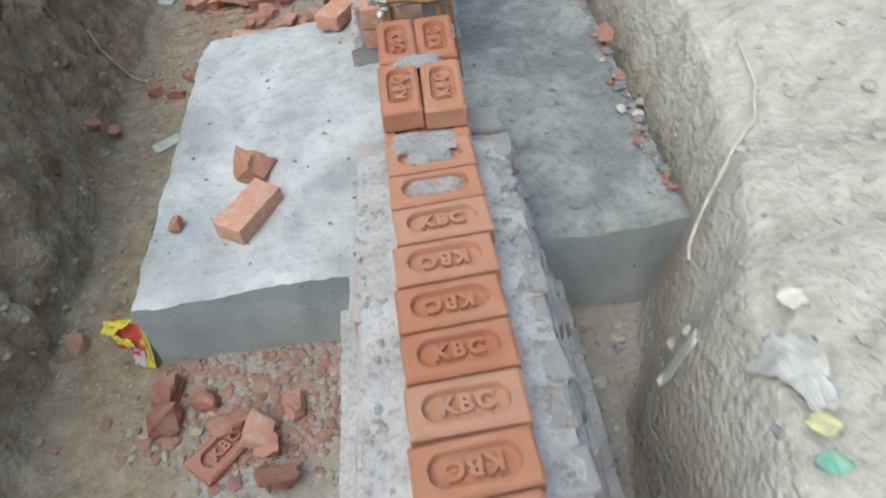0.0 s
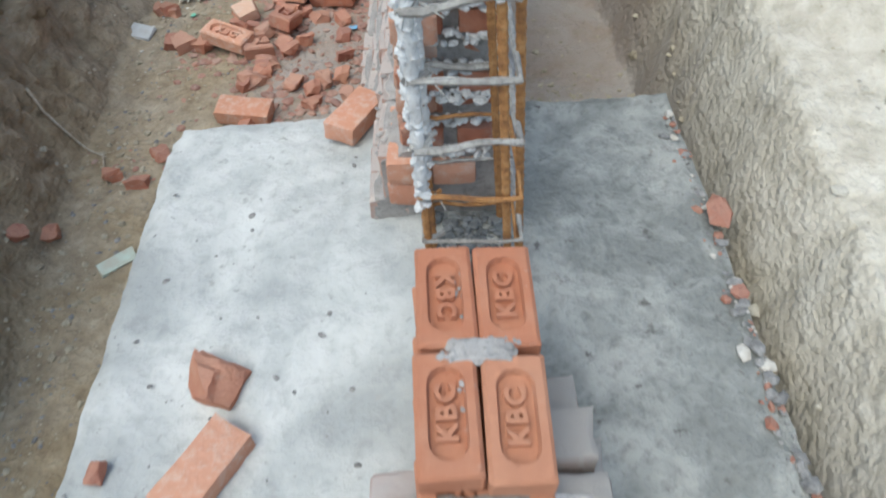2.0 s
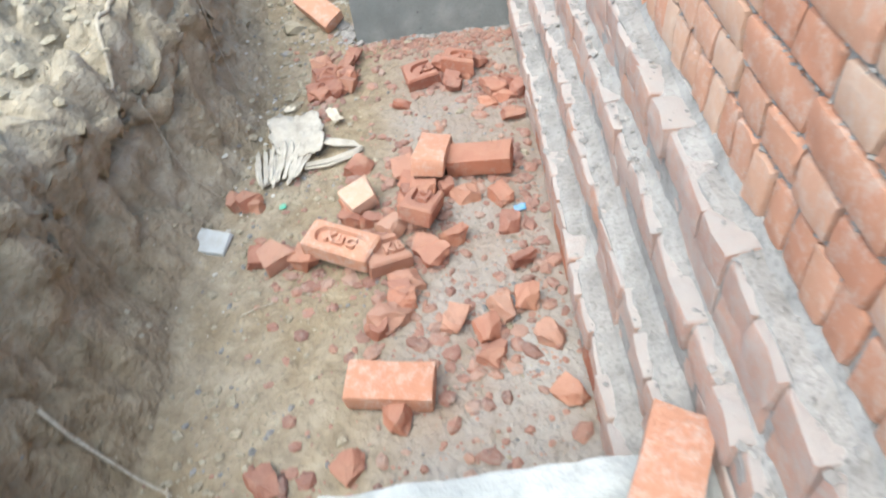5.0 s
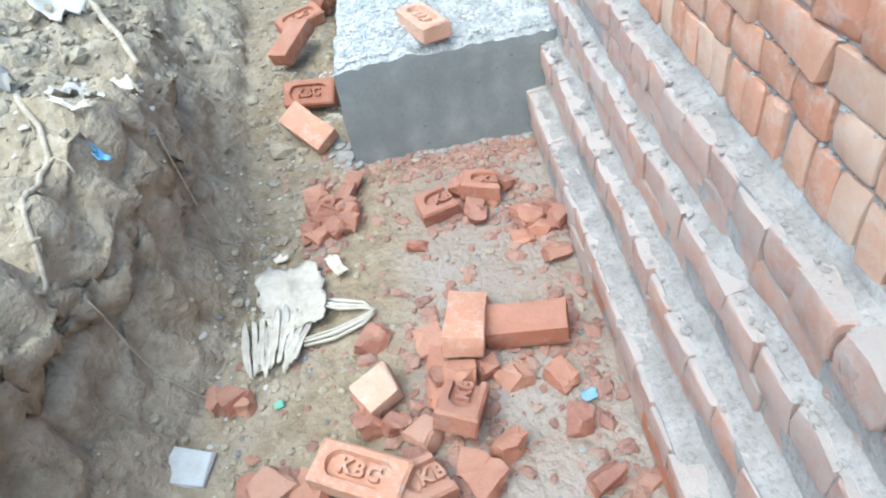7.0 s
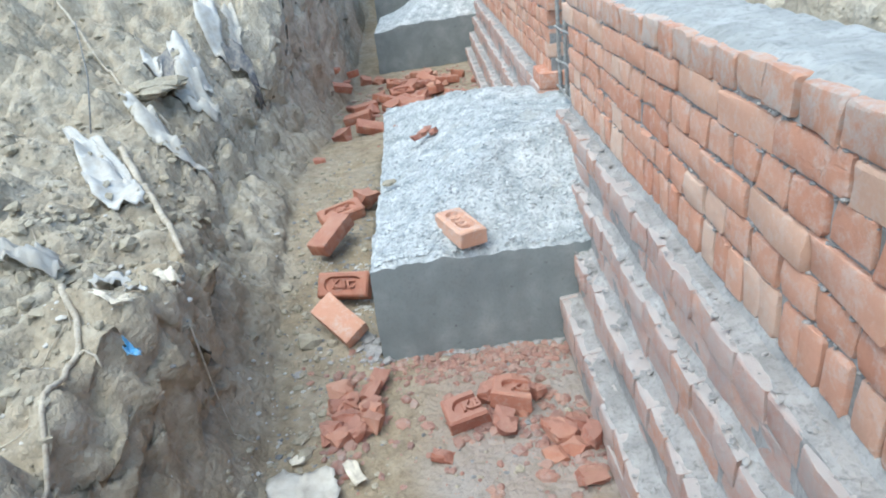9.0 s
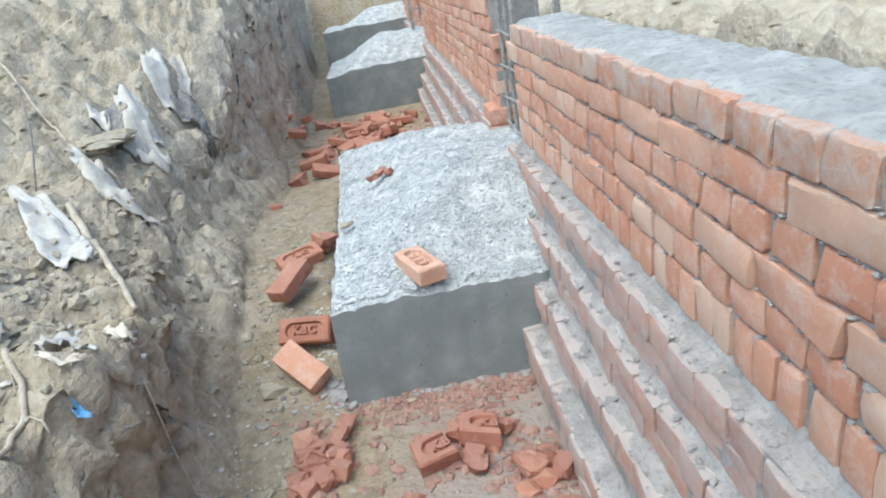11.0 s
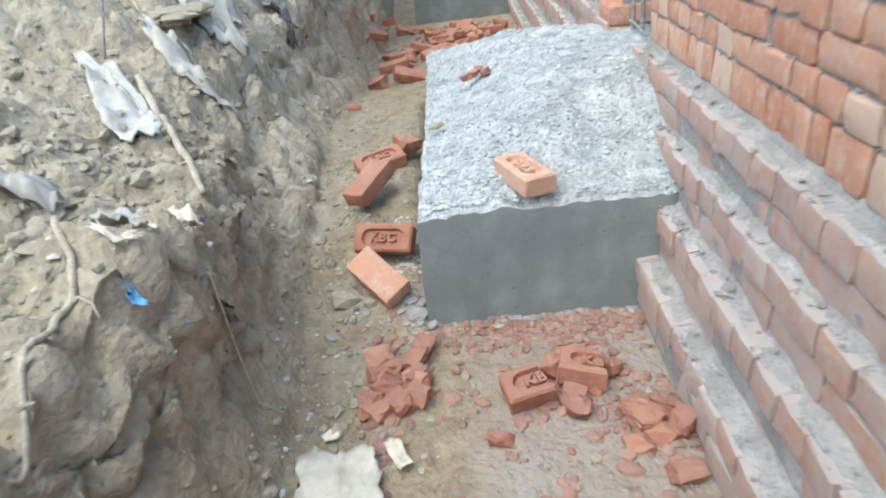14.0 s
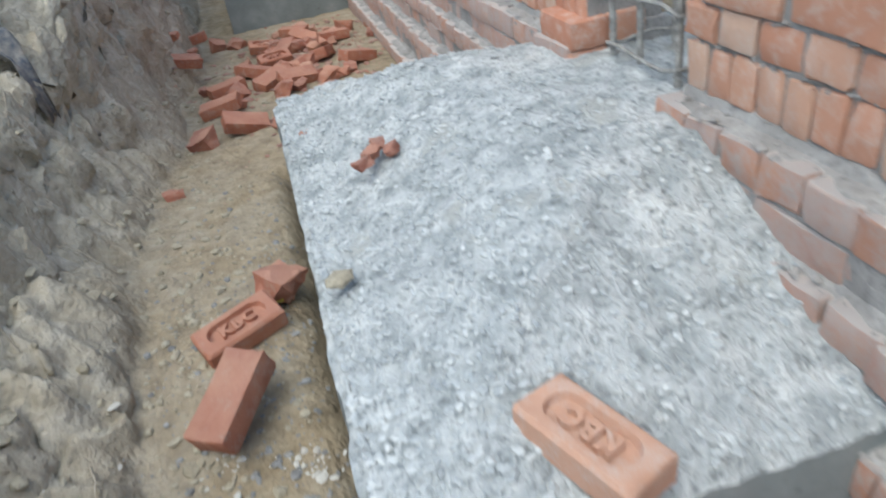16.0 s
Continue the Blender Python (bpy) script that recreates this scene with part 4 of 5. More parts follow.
put_brick(-1.09, 0.675, 0.266, 55, "orange brick lying across another by the bank", False, (-4, -20))
put_brick(-1.07, 0.955, 0.250, 24, "stamped orange-red brick lying under another by the footing", True, (14, -5))
for x, y, turn, st in ((-0.85, 4.5, 5, True), (-1.35, 4.7, -12, False), (-1.12, 3.55, 20, False), (-0.85, 3.5, 40, False), (-0.60, 4.85, -20, False), (-0.80, 4.05, 12, True), (-0.49, 3.9, 70, False), (-1.15, 3.15, -8, False), (-1.02, 2.75, 10, False), (-1.36, 3.95, 30, False), (-0.95, 3.85, -35, False), (-0.7, 3.4, 15, False), (-0.72, 4.3, 60, False), (-0.35, 4.4, 10, False), (-0.55, 4.55, -40, False), (-0.3, 3.6, 25, False)):
    put_brick(x, y, on_ground(x, y) + 0.045, turn, "brick in the rubble between two footings", st, (random.uniform(-25, 25), random.uniform(-20, 20)))

FRAG = [broken_data("brick_fragment", 0.135, 0.112, 0.085, i, RUBBLE) for i in range(10)]
BITS = random.Random(19)
DARK = [broken_data("brick_fragment", 0.13, 0.105, 0.066, 40 + i, BRICK_DARK) for i in range(3)]
FRAG_S = [broken_data("brick_fragment", 0.078, 0.062, 0.048, 20 + i, RUBBLE) for i in range(8)]


def put_frag(x, y, z, turn, big, seed, label="broken lump of red brick on the trench floor"):
    r = random.Random(seed)
    data = r.choice(FRAG if big else FRAG_S)
    ob = new("brick_fragment", data)
    ob.matrix_basis = pose(x, y, z, r.uniform(-22, 22), r.uniform(-22, 22), turn)
    return tagged(ob, label, "brick fragment", "brick fragments")


put_frag(-0.955, 1.10, 0.255, 50, True, 910, "broken brick wedged beside the footing")
half = bmesh.new()
half.from_mesh(STAMP_RED)
cut = bmesh.ops.bisect_plane(half, geom=half.verts[:] + half.edges[:] + half.faces[:], plane_co=(0.012, 0, 0), plane_no=(1, 0.22, 0.1), clear_outer=True)
bmesh.ops.holes_fill(half, edges=[g for g in cut["geom_cut"] if isinstance(g, bmesh.types.BMEdge)])
HALF = bpy.data.meshes.new("half_brick")
half.to_mesh(HALF)
half.free()
HALF.materials.append(RUBBLE)
for x, y, z, t, tx, ty in ((-0.535, -0.405, 0.050, 12, 12, -6), (-0.375, -0.375, 0.048, -14, -5, 8), (-0.675, -1.39, 0.036, 20, 8, 6), (-0.585, -1.20, 0.062, 70, 10, 12)):
    ob = new("half_brick", HALF)
    ob.matrix_basis = pose(x, y, z, tx, ty, t)
    tagged(ob, "stamped half of a broken red brick on rubble", "brick fragment", "brick fragments")
half = bmesh.new()
half.from_mesh(PLAIN)
cut = bmesh.ops.bisect_plane(half, geom=half.verts[:] + half.edges[:] + half.faces[:], plane_co=(0.02, 0, 0), plane_no=(1, -0.3, 0.15), clear_outer=True)
bmesh.ops.holes_fill(half, edges=[g for g in cut["geom_cut"] if isinstance(g, bmesh.types.BMEdge)])
HALF_PLAIN = bpy.data.meshes.new("half_brick")
half.to_mesh(HALF_PLAIN)
half.free()
HALF_PLAIN.materials.append(BRICK)
for x, y, z, t, tx, ty, label in ((-0.775, -1.115, 0.052, 32, 8, -8, "plain half of an orange brick on crushed rubble"), (-0.478, -4.045, 0.040, 82, 35, 0, "pale orange half brick propped up in rubble")):
    ob = new("half_brick", HALF_PLAIN)
    ob.matrix_basis = pose(x, y, z, tx, ty, t) @ Matrix.Diagonal((0.8 if y > -3 else 0.72, 0.9 if y > -3 else 0.72, 0.9, 1))
    tagged(ob, label, "brick fragment", "brick fragments")
dark = [(-0.80, -3.895, 80, .022), (-0.785, -4.0, 4, .034), (-0.415, -4.225, 20, .036)]
for i, (x, y, t, z) in enumerate(dark):
    ob = put_frag(x, y, z, t, True, i + 60, "dark red half brick on the trench floor")
    ob.data = DARK[i % len(DARK)]
    ob.matrix_basis = ob.matrix_basis @ Matrix.Diagonal((0.8, 0.8, 0.85, 1))
# (x, y, turn, height, size of the broken lump)
big = [(-0.70, -1.63, 60, .03, .8), (-0.835, -1.155, 110, .03, .6), (-0.60, -1.145, 80, .045, .8), (-0.625, -1.245, 15, .03, .6), (-0.575, -1.415, 40, .02, .75), (-0.665, -0.995, 20, .03, .7), (-0.815, -0.935, 65, .018, .7),
       (-0.46, -1.135, 10, .014, .7), (-1.06, -1.335, 30, .025, .8), (-0.965, -1.365, 75, .025, .75), (-1.115, -1.33, 10, .02, .6), (-1.20, -1.05, 40, .025, .6), (-0.71, -1.265, 140, .025, .7), (-0.66, -1.50, 20, .02, .7), (-0.545, -0.885, 60, .03, .8),
       (-1.01, -0.19, 10, .026, .65), (-0.905, -0.22, 70, .022, .65), (-0.97, -0.335, 40, .026, .6), (-1.015, -0.415, 5, .018, .55), (-0.895, -0.38, 95, .02, .5), (-0.47, -0.30, 70, .03, .8), (-0.39, -0.28, 20, .028, .7), (-0.60, -0.43, 20, .016, .55), (-0.66, -0.565, 160, .012, .5),
       (-0.30, -0.53, 110, .026, .7), (-0.265, -0.60, 30, .018, .55), (-0.24, -0.50, 70, .02, .6), (-0.33, -0.62, 10, .015, .5), (-0.32, -1.46, 35, .018, .6), (-0.25, -0.72, 20, .015, .6), (-0.34, -0.33, 130, .03, .5)]
for i, (x, y, t, z, size) in enumerate(big):
    ob = put_frag(x, y, z, t, True, i + 1)
    ob.matrix_basis = ob.matrix_basis @ Matrix.Diagonal((size, size, size * 0.85, 1))
r = random.Random(8)
small = [(-0.735, -3.44, 0.312), (-0.757, 1.64, 0.475), (-0.61, 1.155, 0.552), (-0.56, 1.13, 0.556), (-0.645, 1.105, 0.545), (-0.585, 1.18, 0.558)]
for x, y, z in small:
    ob = put_frag(x, y, z, r.uniform(0, 360), False, int(1000 * (x + 5)), "small chip of red brick lying on concrete")
    ob.matrix_basis = ob.matrix_basis @ Matrix.Diagonal((0.65, 0.65, 0.55, 1))
for i in range(46):
    x, y = BITS.gauss(-0.75, 0.32), BITS.uniform(2.6, 5.2)
    put_frag(x, y, on_ground(x, y) + 0.03, BITS.uniform(0, 360), i % 2 == 0, i + 300, "broken brick in the rubble between two footings")
ob = new("broken_half_brick", FRAG[3])
ob.matrix_basis = pose(-0.487, -3.236, 0.355, 8, 5, -20)
tagged(ob, "broken half brick with a dark burnt end on the footing", "brick fragment")
ob = lump_mesh("pale_stone", [(-0.79, 0.73, 0.455, 0.042)], CLOD, None, "", 3, 0.8)
tagged(ob, "pale angular stone on the rough footing", "stone")
ob = lump_mesh("buried_stone", [(-1.16, 0.10, on_ground(-1.16, 0.10) + 0.012, 0.075)], CLOD, None, "", 6, 0.7)
tagged(ob, "half-buried pale stone beside a tipped brick", "stone")
ob = lump_mesh("mortar_lump", [(-0.90, 0.02, 0.03, 0.055), (-0.93, 0.10, 0.05, 0.05)], MORTAR, None, "", 8, 0.8)
tagged(ob, "grey lump of spilled mortar at the footing's corner", "mortar")
ob = lump_mesh("dark_stone", [(-0.495, -3.13, 0.318, 0.020)], STONE, None, "", 4, 0.8)
tagged(ob, "small dark stone on the pale footing", "stone")
ob = lump_mesh("red_stone", [(0.86, -2.80, 0.42, 0.055)], RUBBLE, None, "", 14, 0.9)
tagged(ob, "dark red lump on the rim of the footing", "stone")
for i in range(40):
    x, y = r.choice([(r.gauss(-0.66, 0.10), r.gauss(-1.2, 0.16)), (r.gauss(-0.55, 0.14), r.gauss(-1.7, 0.12)), (r.gauss(-0.35, 0.08), r.gauss(-0.5, 0.1)), (r.gauss(-0.97, 0.05), r.gauss(-0.3, 0.12)), (r.gauss(-0.5, 0.15), r.gauss(-4.05, 0.12))])
    put_frag(x, y, 0.022, r.uniform(0, 360), False, i + 100, "small broken piece of red brick")
for x, y in ((-1.17, -2.19), (-1.06, -2.22), (-1.30, -2.48), (-1.33, -2.56), (-1.01, -2.07), (-0.80, -2.05), (-0.44, -1.78), (-0.28, -1.74), (-0.26, -1.92), (-1.15, -3.65), (-1.32, 2.05), (-0.34, -1.17), (-0.33, -1.3), (-1.25, -1.04), (-1.18, -1.07)):
    put_frag(x, y, on_ground(x, y) + 0.012, r.uniform(0, 360), False, int(500 + 100 * (x + y)), "small broken piece of red brick by the bank")


def scatter(name, zones, material, lo, hi, label, seed, ground=True, lift=0.0, flat=0.6):
    """Countless small bits as one thing: zones are (x, y, spread x, spread y, count)."""
    r = random.Random(seed)
    spots = []
    for x, y, sx, sy, count in zones:
        for _ in range(count):
            px, py = r.gauss(x, sx), r.gauss(y, sy)
            s = lo + (hi - lo) * r.random() ** 4
            z = on_ground(px, py) if ground else ground_top(px, py)
            spots.append((px, py, z + lift + s * 0.15, s))
    ob = lump_mesh(name, spots, material, None, "", seed, flat)
    return tagged(ob, label, "rubble", kind="stuff")


scatter("brick_rubble", [(-0.62, -1.15, 0.08, 0.17, 420), (-0.5, -1.75, 0.20, 0.10, 320), (-0.27, -0.52, 0.07, 0.10, 220), (-0.55, -0.42, 0.10, 0.05, 140), (-0.97, -0.3, 0.05, 0.12, 240), (-0.45, -3.98, 0.20, 0.14, 600), (-0.27, -1.3, 0.03, 0.3, 200), (-0.75, -2.1, 0.3, 0.05, 140), (-0.6, 4.0, 0.35, 0.7, 1600), (-0.95, -1.45, 0.07, 0.05, 100), (-0.35, -1.05, 0.06, 0.06, 90), (-0.6, -1.2, 0.3, 0.6, 160)],
        RUBBLE_BITS, 0.004, 0.032, "crushed red brick rubble strewn over the trench floor", 51)
scatter("brick_crumbs", [(-0.45, -0.06, 0.22, 0.045, 1300), (-0.45, -0.13, 0.2, 0.05, 500), (-0.6, -1.2, 0.25, 0.4, 700), (-0.45, -3.95, 0.2, 0.15, 900), (-0.3, -0.5, 0.08, 0.12, 300), (-0.95, -0.3, 0.06, 0.12, 300)], RUBBLE_BITS, 0.003, 0.022, "fine dark red brick crumbs on the floor", 57)
scatter("stone_chips", [(-1.15, -3.0, 0.1, 0.8, 260), (-1.1, 0.8, 0.12, 0.5, 420), (-0.6, -1.2, 0.35, 0.7, 320), (-0.95, 0.9, 0.05, 0.5, 240), (-1.15, -0.5, 0.1, 0.5, 160), (0.6, -4.2, 0.1, 0.3, 120)], STONE, 0.004, 0.014, "small grey stone chips on the ground", 52)
scatter("sand_lumps", [(1.3, -3.9, 0.35, 0.8, 420), (1.0, -4.3, 0.15, 0.3, 140)], rough_material("dry_sand", (0.36, 0.335, 0.28), (0.45, 0.425, 0.36), (0.53, 0.505, 0.44), 14.0, 80.0, 0.6, 0.005), 0.005, 0.026, "pale sandy lumps on the dry bank", 56)
scatter("earth_clods", [(-1.95, -0.2, 0.4, 0.9, 900), (-1.7, 0.2, 0.15, 0.7, 600), (-1.65, -0.4, 0.1, 0.4, 200), (-2.3, 1.6, 0.5, 0.9, 500), (1.6, -0.4, 0.4, 1.2, 600)], CLOD, 0.005, 0.032, "crumbled earth clods on the banks", 53, flat=0.95)
scatter("floor_crumbs", [(-0.5, -3.98, 0.22, 0.16, 700), (-1.16, -3.2, 0.10, 0.9, 500), (-1.12, -0.7, 0.12, 0.9, 500), (-1.3, 2.6, 0.12, 0.9, 300), (-1.34, -3.4, 0.05, 0.7, 220), (-0.8, -1.5, 0.4, 0.8, 300), (0.70, -1.95, 0.14, 0.22, 500), (-1.2, 1.0, 0.1, 0.5, 400)], CLOD, 0.004, 0.020, "small earth crumbs on the trench floor", 58, flat=0.9)


def ground_top(x, y):
    return slope_two(x, y)


r = random.Random(63)
for mname, m, count in (("rim_stones", STONE, 90), ("rim_plaster", PLASTIC, 18), ("rim_brick_bits", RUBBLE, 36)):
    pts = []
    for _ in range(count):
        x, y = 0.845 - 0.05 * r.random() ** 2, r.uniform(-3.65, -2.35)
        pts.append((x, y, top_one(x, y) + 0.004, 0.005 + 0.020 * r.random() ** 3))
    tagged(lump_mesh(mname, pts, m, None, "", count, 0.8), "small chips strewn along the footing's rim", "rubble", kind="stuff")
pts = [(r.uniform(-0.8, -0.1), r.uniform(-3.7, -2.3)) for _ in range(70)]
tagged(lump_mesh("slab_grit", [(x, y, top_one(x, y) + 0.002, 0.003 + 0.009 * r.random() ** 3) for x, y in pts], STONE, None, "", 64, 0.5), "scattered grit on the pale footing", "rubble", kind="stuff")
r = random.Random(61)
spots = []
for _ in range(7500):
    x, y = -0.83 + 0.81 * r.random() ** 1.8, 0.02 + 1.98 * r.random() ** 1.35
    s = 0.0025 + 0.009 * r.random() ** 2.6
    spots.append((x, y, ground_top(x, y) + 0.022 * (0.9 * n3(x, y, 1, 4.0) + 0.6 * n3(x, y, 7, 13.0) + 0.5 * n3(x, y, 3, 32.0)) + s * 0.1, s))
tagged(lump_mesh("concrete_gravel", spots, GRAVEL, None, "", 62, 0.7), "pale stony aggregate crusted on the footing", "gravel", kind="stuff")

# ---- litter, roots and string ----


def sheet(name, x, y, w, h, turn, seed, material, label, category, wrinkle=0.03, lift=0.012, k=14, follow=True, tilt=0.0, parent=None):
    """A torn, crumpled piece of film or paper lying over the ground."""
    c, s = math.cos(radians(turn)), math.sin(radians(turn))
    verts, faces, keep = [], [], {}
    z0 = on_ground(x, y)
    for j in range(k + 1):
        for i in range(k + 1):
            u, v = i / k * 2 - 1, j / k * 2 - 1
            edge = 0.82 + 0.24 * n3(u * 1.3 + seed, v * 1.3, 0.5, 1.0) + 0.10 * n3(u * 5 + seed, v * 5, 0.5, 1.0)
            rr = max(abs(u), abs(v))
            if rr > 0:
                q = math.hypot(u, v)
                u, v = u * (rr / q) ** 0.5 * edge, v * (rr / q) ** 0.5 * edge
            px, py = x + (u * w * c - v * h * s) / 2, y + (u * w * s + v * h * c) / 2
            g = min(z0 + 0.10, max(z0 - 0.10, on_ground(px, py))) if follow else z0
            z = g + lift + wrinkle * (0.55 * n3(px + seed, py, 1, 7) + 0.55 * abs(n3(u * w * 2 + seed, v * h * 0.5, 3, 13)) + 0.25 * abs(n3(px, py + seed, 3, 34))) + 0.3 * wrinkle + tilt * v * h / 2
            verts.append((px, py, z))
    for j in range(k):
        for i in range(k):
            a = j * (k + 1) + i
            faces.append((a, a + 1, a + k + 2, a + k + 1))
    ob = link_mesh(name, verts, faces, material, parent, True)
    sol = ob.modifiers.new("thickness", "SOLIDIFY")
    sol.thickness = 0.0025
    if parent is None:
        tagged(ob, label, category)
    return ob


def ribbon(name, pts, material, label, category, seed, wrinkle=0.02, lift=0.012, across=7, drop=9.0, cling=0.06):
    """A torn strip of film laid along (x, y, width) places on the ground, with ragged rims."""
    path = []
    for (x0, y0, w0), (x1, y1, w1) in zip(pts, pts[1:]):
        path += [(x0 + (x1 - x0) * i / 7, y0 + (y1 - y0) * i / 7, w0 + (w1 - w0) * i / 7) for i in range(7)]
    path.append(pts[-1])
    verts, faces = [], []
    for j, (x, y, w) in enumerate(path):
        a, b = path[max(0, j - 1)], path[min(len(path) - 1, j + 1)]
        d = Vector((b[0] - a[0], b[1] - a[1], 0)).normalized()
        side = Vector((-d.y, d.x, 0))
        mid = max(on_ground(x, y), on_ground(pts[0][0], pts[0][1]) - drop)
        for i in range(across + 1):
            u = i / across * 2 - 1
            rag = 1 + 0.30 * n3(j * 0.35 + seed, u * 0.8, 1.5, 1.0) + 0.12 * n3(j * 1.7, u * 2 + seed, 0.5, 1.0)
            q = Vector((x, y, 0)) + side * (u * w / 2 * rag) + d * 0.02 * n3(u * 2 + seed, j * 0.4, 0.2)
            g = min(mid + cling, max(mid - cling, on_ground(q.x, q.y)))
            verts.append((q.x, q.y, g + lift + wrinkle * (0.5 + 0.8 * n3(u * 1.6 + seed, j * 0.22, 3, 1.0) + 0.5 * abs(n3(u * 4, j * 0.5 + seed, 3, 1.0)))))
    for j in range(len(path) - 1):
        for i in range(across):
            a = j * (across + 1) + i
            faces.append((a, a + 1, a + across + 2, a + across + 1))
    ob = link_mesh(name, verts, faces, material, None, True)
    ob.modifiers.new("thickness", "SOLIDIFY").thickness = 0.002
    return tagged(ob, label, category)


ribbon("plastic_film", [(-2.10, 0.70, 0.03), (-1.97, 0.58, 0.10), (-1.86, 0.42, 0.15), (-1.74, 0.24, 0.15), (-1.68, 0.16, 0.11)], PLASTIC, "long torn sheet of white plastic film on the bank", "plastic film", 7, 0.022)
ribbon("plastic_film", [(-1.99, 0.66, 0.03), (-1.88, 0.57, 0.05), (-1.77, 0.40, 0.05), (-1.68, 0.28, 0.03)], PLASTIC, "narrow torn strip of white film beside a stick", "plastic film", 8, 0.016)
ribbon("plastic_film", [(-1.90, 0.93, 0.04), (-1.80, 0.84, 0.13), (-1.70, 0.80, 0.12), (-1.60, 0.81, 0.04)], PLASTIC_OLD, "frayed pale plastic flap on the slumped bank", "plastic film", 9, 0.02)
ribbon("plastic_film", [(-2.02, 1.12, 0.03), (-1.94, 1.04, 0.07), (-1.86, 0.99, 0.03)], PLASTIC, "small white strip of film under the earth crust", "plastic film", 10, 0.02)
ribbon("sacking", [(-1.90, 2.45, 0.05), (-1.86, 2.28, 0.12), (-1.82, 2.14, 0.13), (-1.76, 2.06, 0.06)], PLASTIC, "pale torn sack hanging down the bank", "sack", 11, 0.03)
ribbon("sacking", [(-1.79, 2.55, 0.05), (-1.75, 2.38, 0.10), (-1.72, 2.26, 0.06)], PLASTIC_OLD, "grey torn sack strip hanging beside a paler one", "sack", 12, 0.03)
ribbon("sacking", [(-1.86, 1.60, 0.06), (-1.80, 1.50, 0.15), (-1.72, 1.42, 0.10)], PLASTIC, "crumpled white sack on the bank", "sack", 13, 0.03)
ribbon("sacking", [(-2.02, 1.60, 0.06), (-1.97, 1.48, 0.11), (-1.95, 1.40, 0.06)], PLASTIC, "small crumpled white sack scrap on the bank", "sack", 14, 0.03)
ribbon("sacking", [(-1.80, 1.46, 0.10), (-1.75, 1.34, 0.20), (-1.69, 1.24, 0.12)], PLASTIC_OLD, "dusty cream sheet draped over the bank's lip", "sack", 15, 0.025)
ribbon("dark_rag", [(-1.94, 1.56, 0.06), (-1.88, 1.47, 0.10), (-1.86, 1.38, 0.05)], PLASTIC_DARK, "dark blue-grey rag between white scraps", "rag", 16, 0.03)
ribbon("dark_rag", [(-1.76, 2.16, 0.10), (-1.69, 2.12, 0.16), (-1.62, 2.10, 0.08)], PLASTIC_DARK, "dark bundle of cloth at the bank's lip", "rag", 17, 0.05, 0.03)
sheet("grey_bag", -1.765, -0.34, 0.19, 0.17, 20, 14, sheet_material("grey_plastic", (0.42, 0.41, 0.38), 0.6), "dusty grey bag half buried in the bank", "bag", 0.08, 0.02, 14)
ribbon("plastic_scrap", [(-1.570, -0.33, 0.05), (-1.520, -0.40, 0.10), (-1.500, -0.47, 0.04)], PLASTIC, "crumpled white plastic scrap in the bank", "plastic film", 18, 0.03, drop=0.02, cling=0.012)
ribbon("plastic_scrap", [(-1.395, -0.54, 0.05), (-1.360, -0.57, 0.05)], PLASTIC, "small square white scrap in the bank", "plastic film", 19, 0.008, drop=0.02, cling=0.012)
ribbon("paper_strip", [(-1.440, -0.63, 0.012), (-1.390, -0.64, 0.022), (-1.355, -0.635, 0.02)], PAPER, "narrow curled strip of pale paper in the bank", "litter", 20, 0.012, drop=0.02, cling=0.012)
ribbon("leaf_scrap", [(-1.450, -0.27, 0.03), (-1.415, -0.30, 0.05), (-1.385, -0.33, 0.04), (-1.375, -0.355, 0.06)], PAPER, "curled pale leaf scrap at the bank's lip", "litter", 21, 0.02, drop=0.02, cling=0.012)
ribbon("blue_scrap", [(-1.375, -0.70, 0.022), (-1.355, -0.706, 0.024), (-1.34, -0.71, 0.02)], PLASTIC_BLUE, "small blue plastic piece in the bank", "litter", 22, 0.006, drop=0.02, cling=0.012)
bag = sheet("plastic_bag", -1.06, -0.71, 0.26, 0.36, 8, 3, PLASTIC_OLD, "crumpled dusty white plastic bag on the trench floor", "bag", 0.05, 0.01, 18)
sheet("paper_roll", -0.93, -0.59, 0.055, 0.15, 25, 5, PAPER, "small rolled scrap of cream paper", "paper", 0.03, 0.012, 8)
sheet("blue_scrap", -0.29, -1.235, 0.05, 0.04, 20, 18, PLASTIC_BLUE, "small blue plastic scrap on the trench floor", "litter", 0.01, 0.012, 6)
sheet("green_scrap", -1.08, -1.09, 0.03, 0.03, 20, 19, PLASTIC_GREEN, "small pale green scrap on the floor", "litter", 0.006, 0.008, 6)
sheet("paper_scrap", -1.12, -0.50, 0.06, 0.05, 20, 20, PAPER, "dry pale paper scrap by the bank", "litter", 0.02, 0.008, 6)
sheet("paper_scrap", 0.885, -2.76, 0.07, 0.035, 10, 21, PLASTIC, "white paper scrap on the red lump", "litter", 0.01, 0.085, 6)
sheet("plastic_film", 0.725, -4.46, 0.075, 0.22, 10, 22, PLASTIC, "crumpled white plastic on the sandy bank", "plastic film", 0.07, 0.01, 20)
sheet("paper_scrap", 0.775, -4.31, 0.05, 0.06, 15, 23, PAPER, "cream wrapper on the sandy bank", "litter", 0.03, 0.03, 8)
sheet("blue_wrapper", 0.66, -4.21, 0.085, 0.055, 25, 24, PLASTIC, "small white and blue wrapper in the side trench", "litter", 0.03, 0.012, 8)
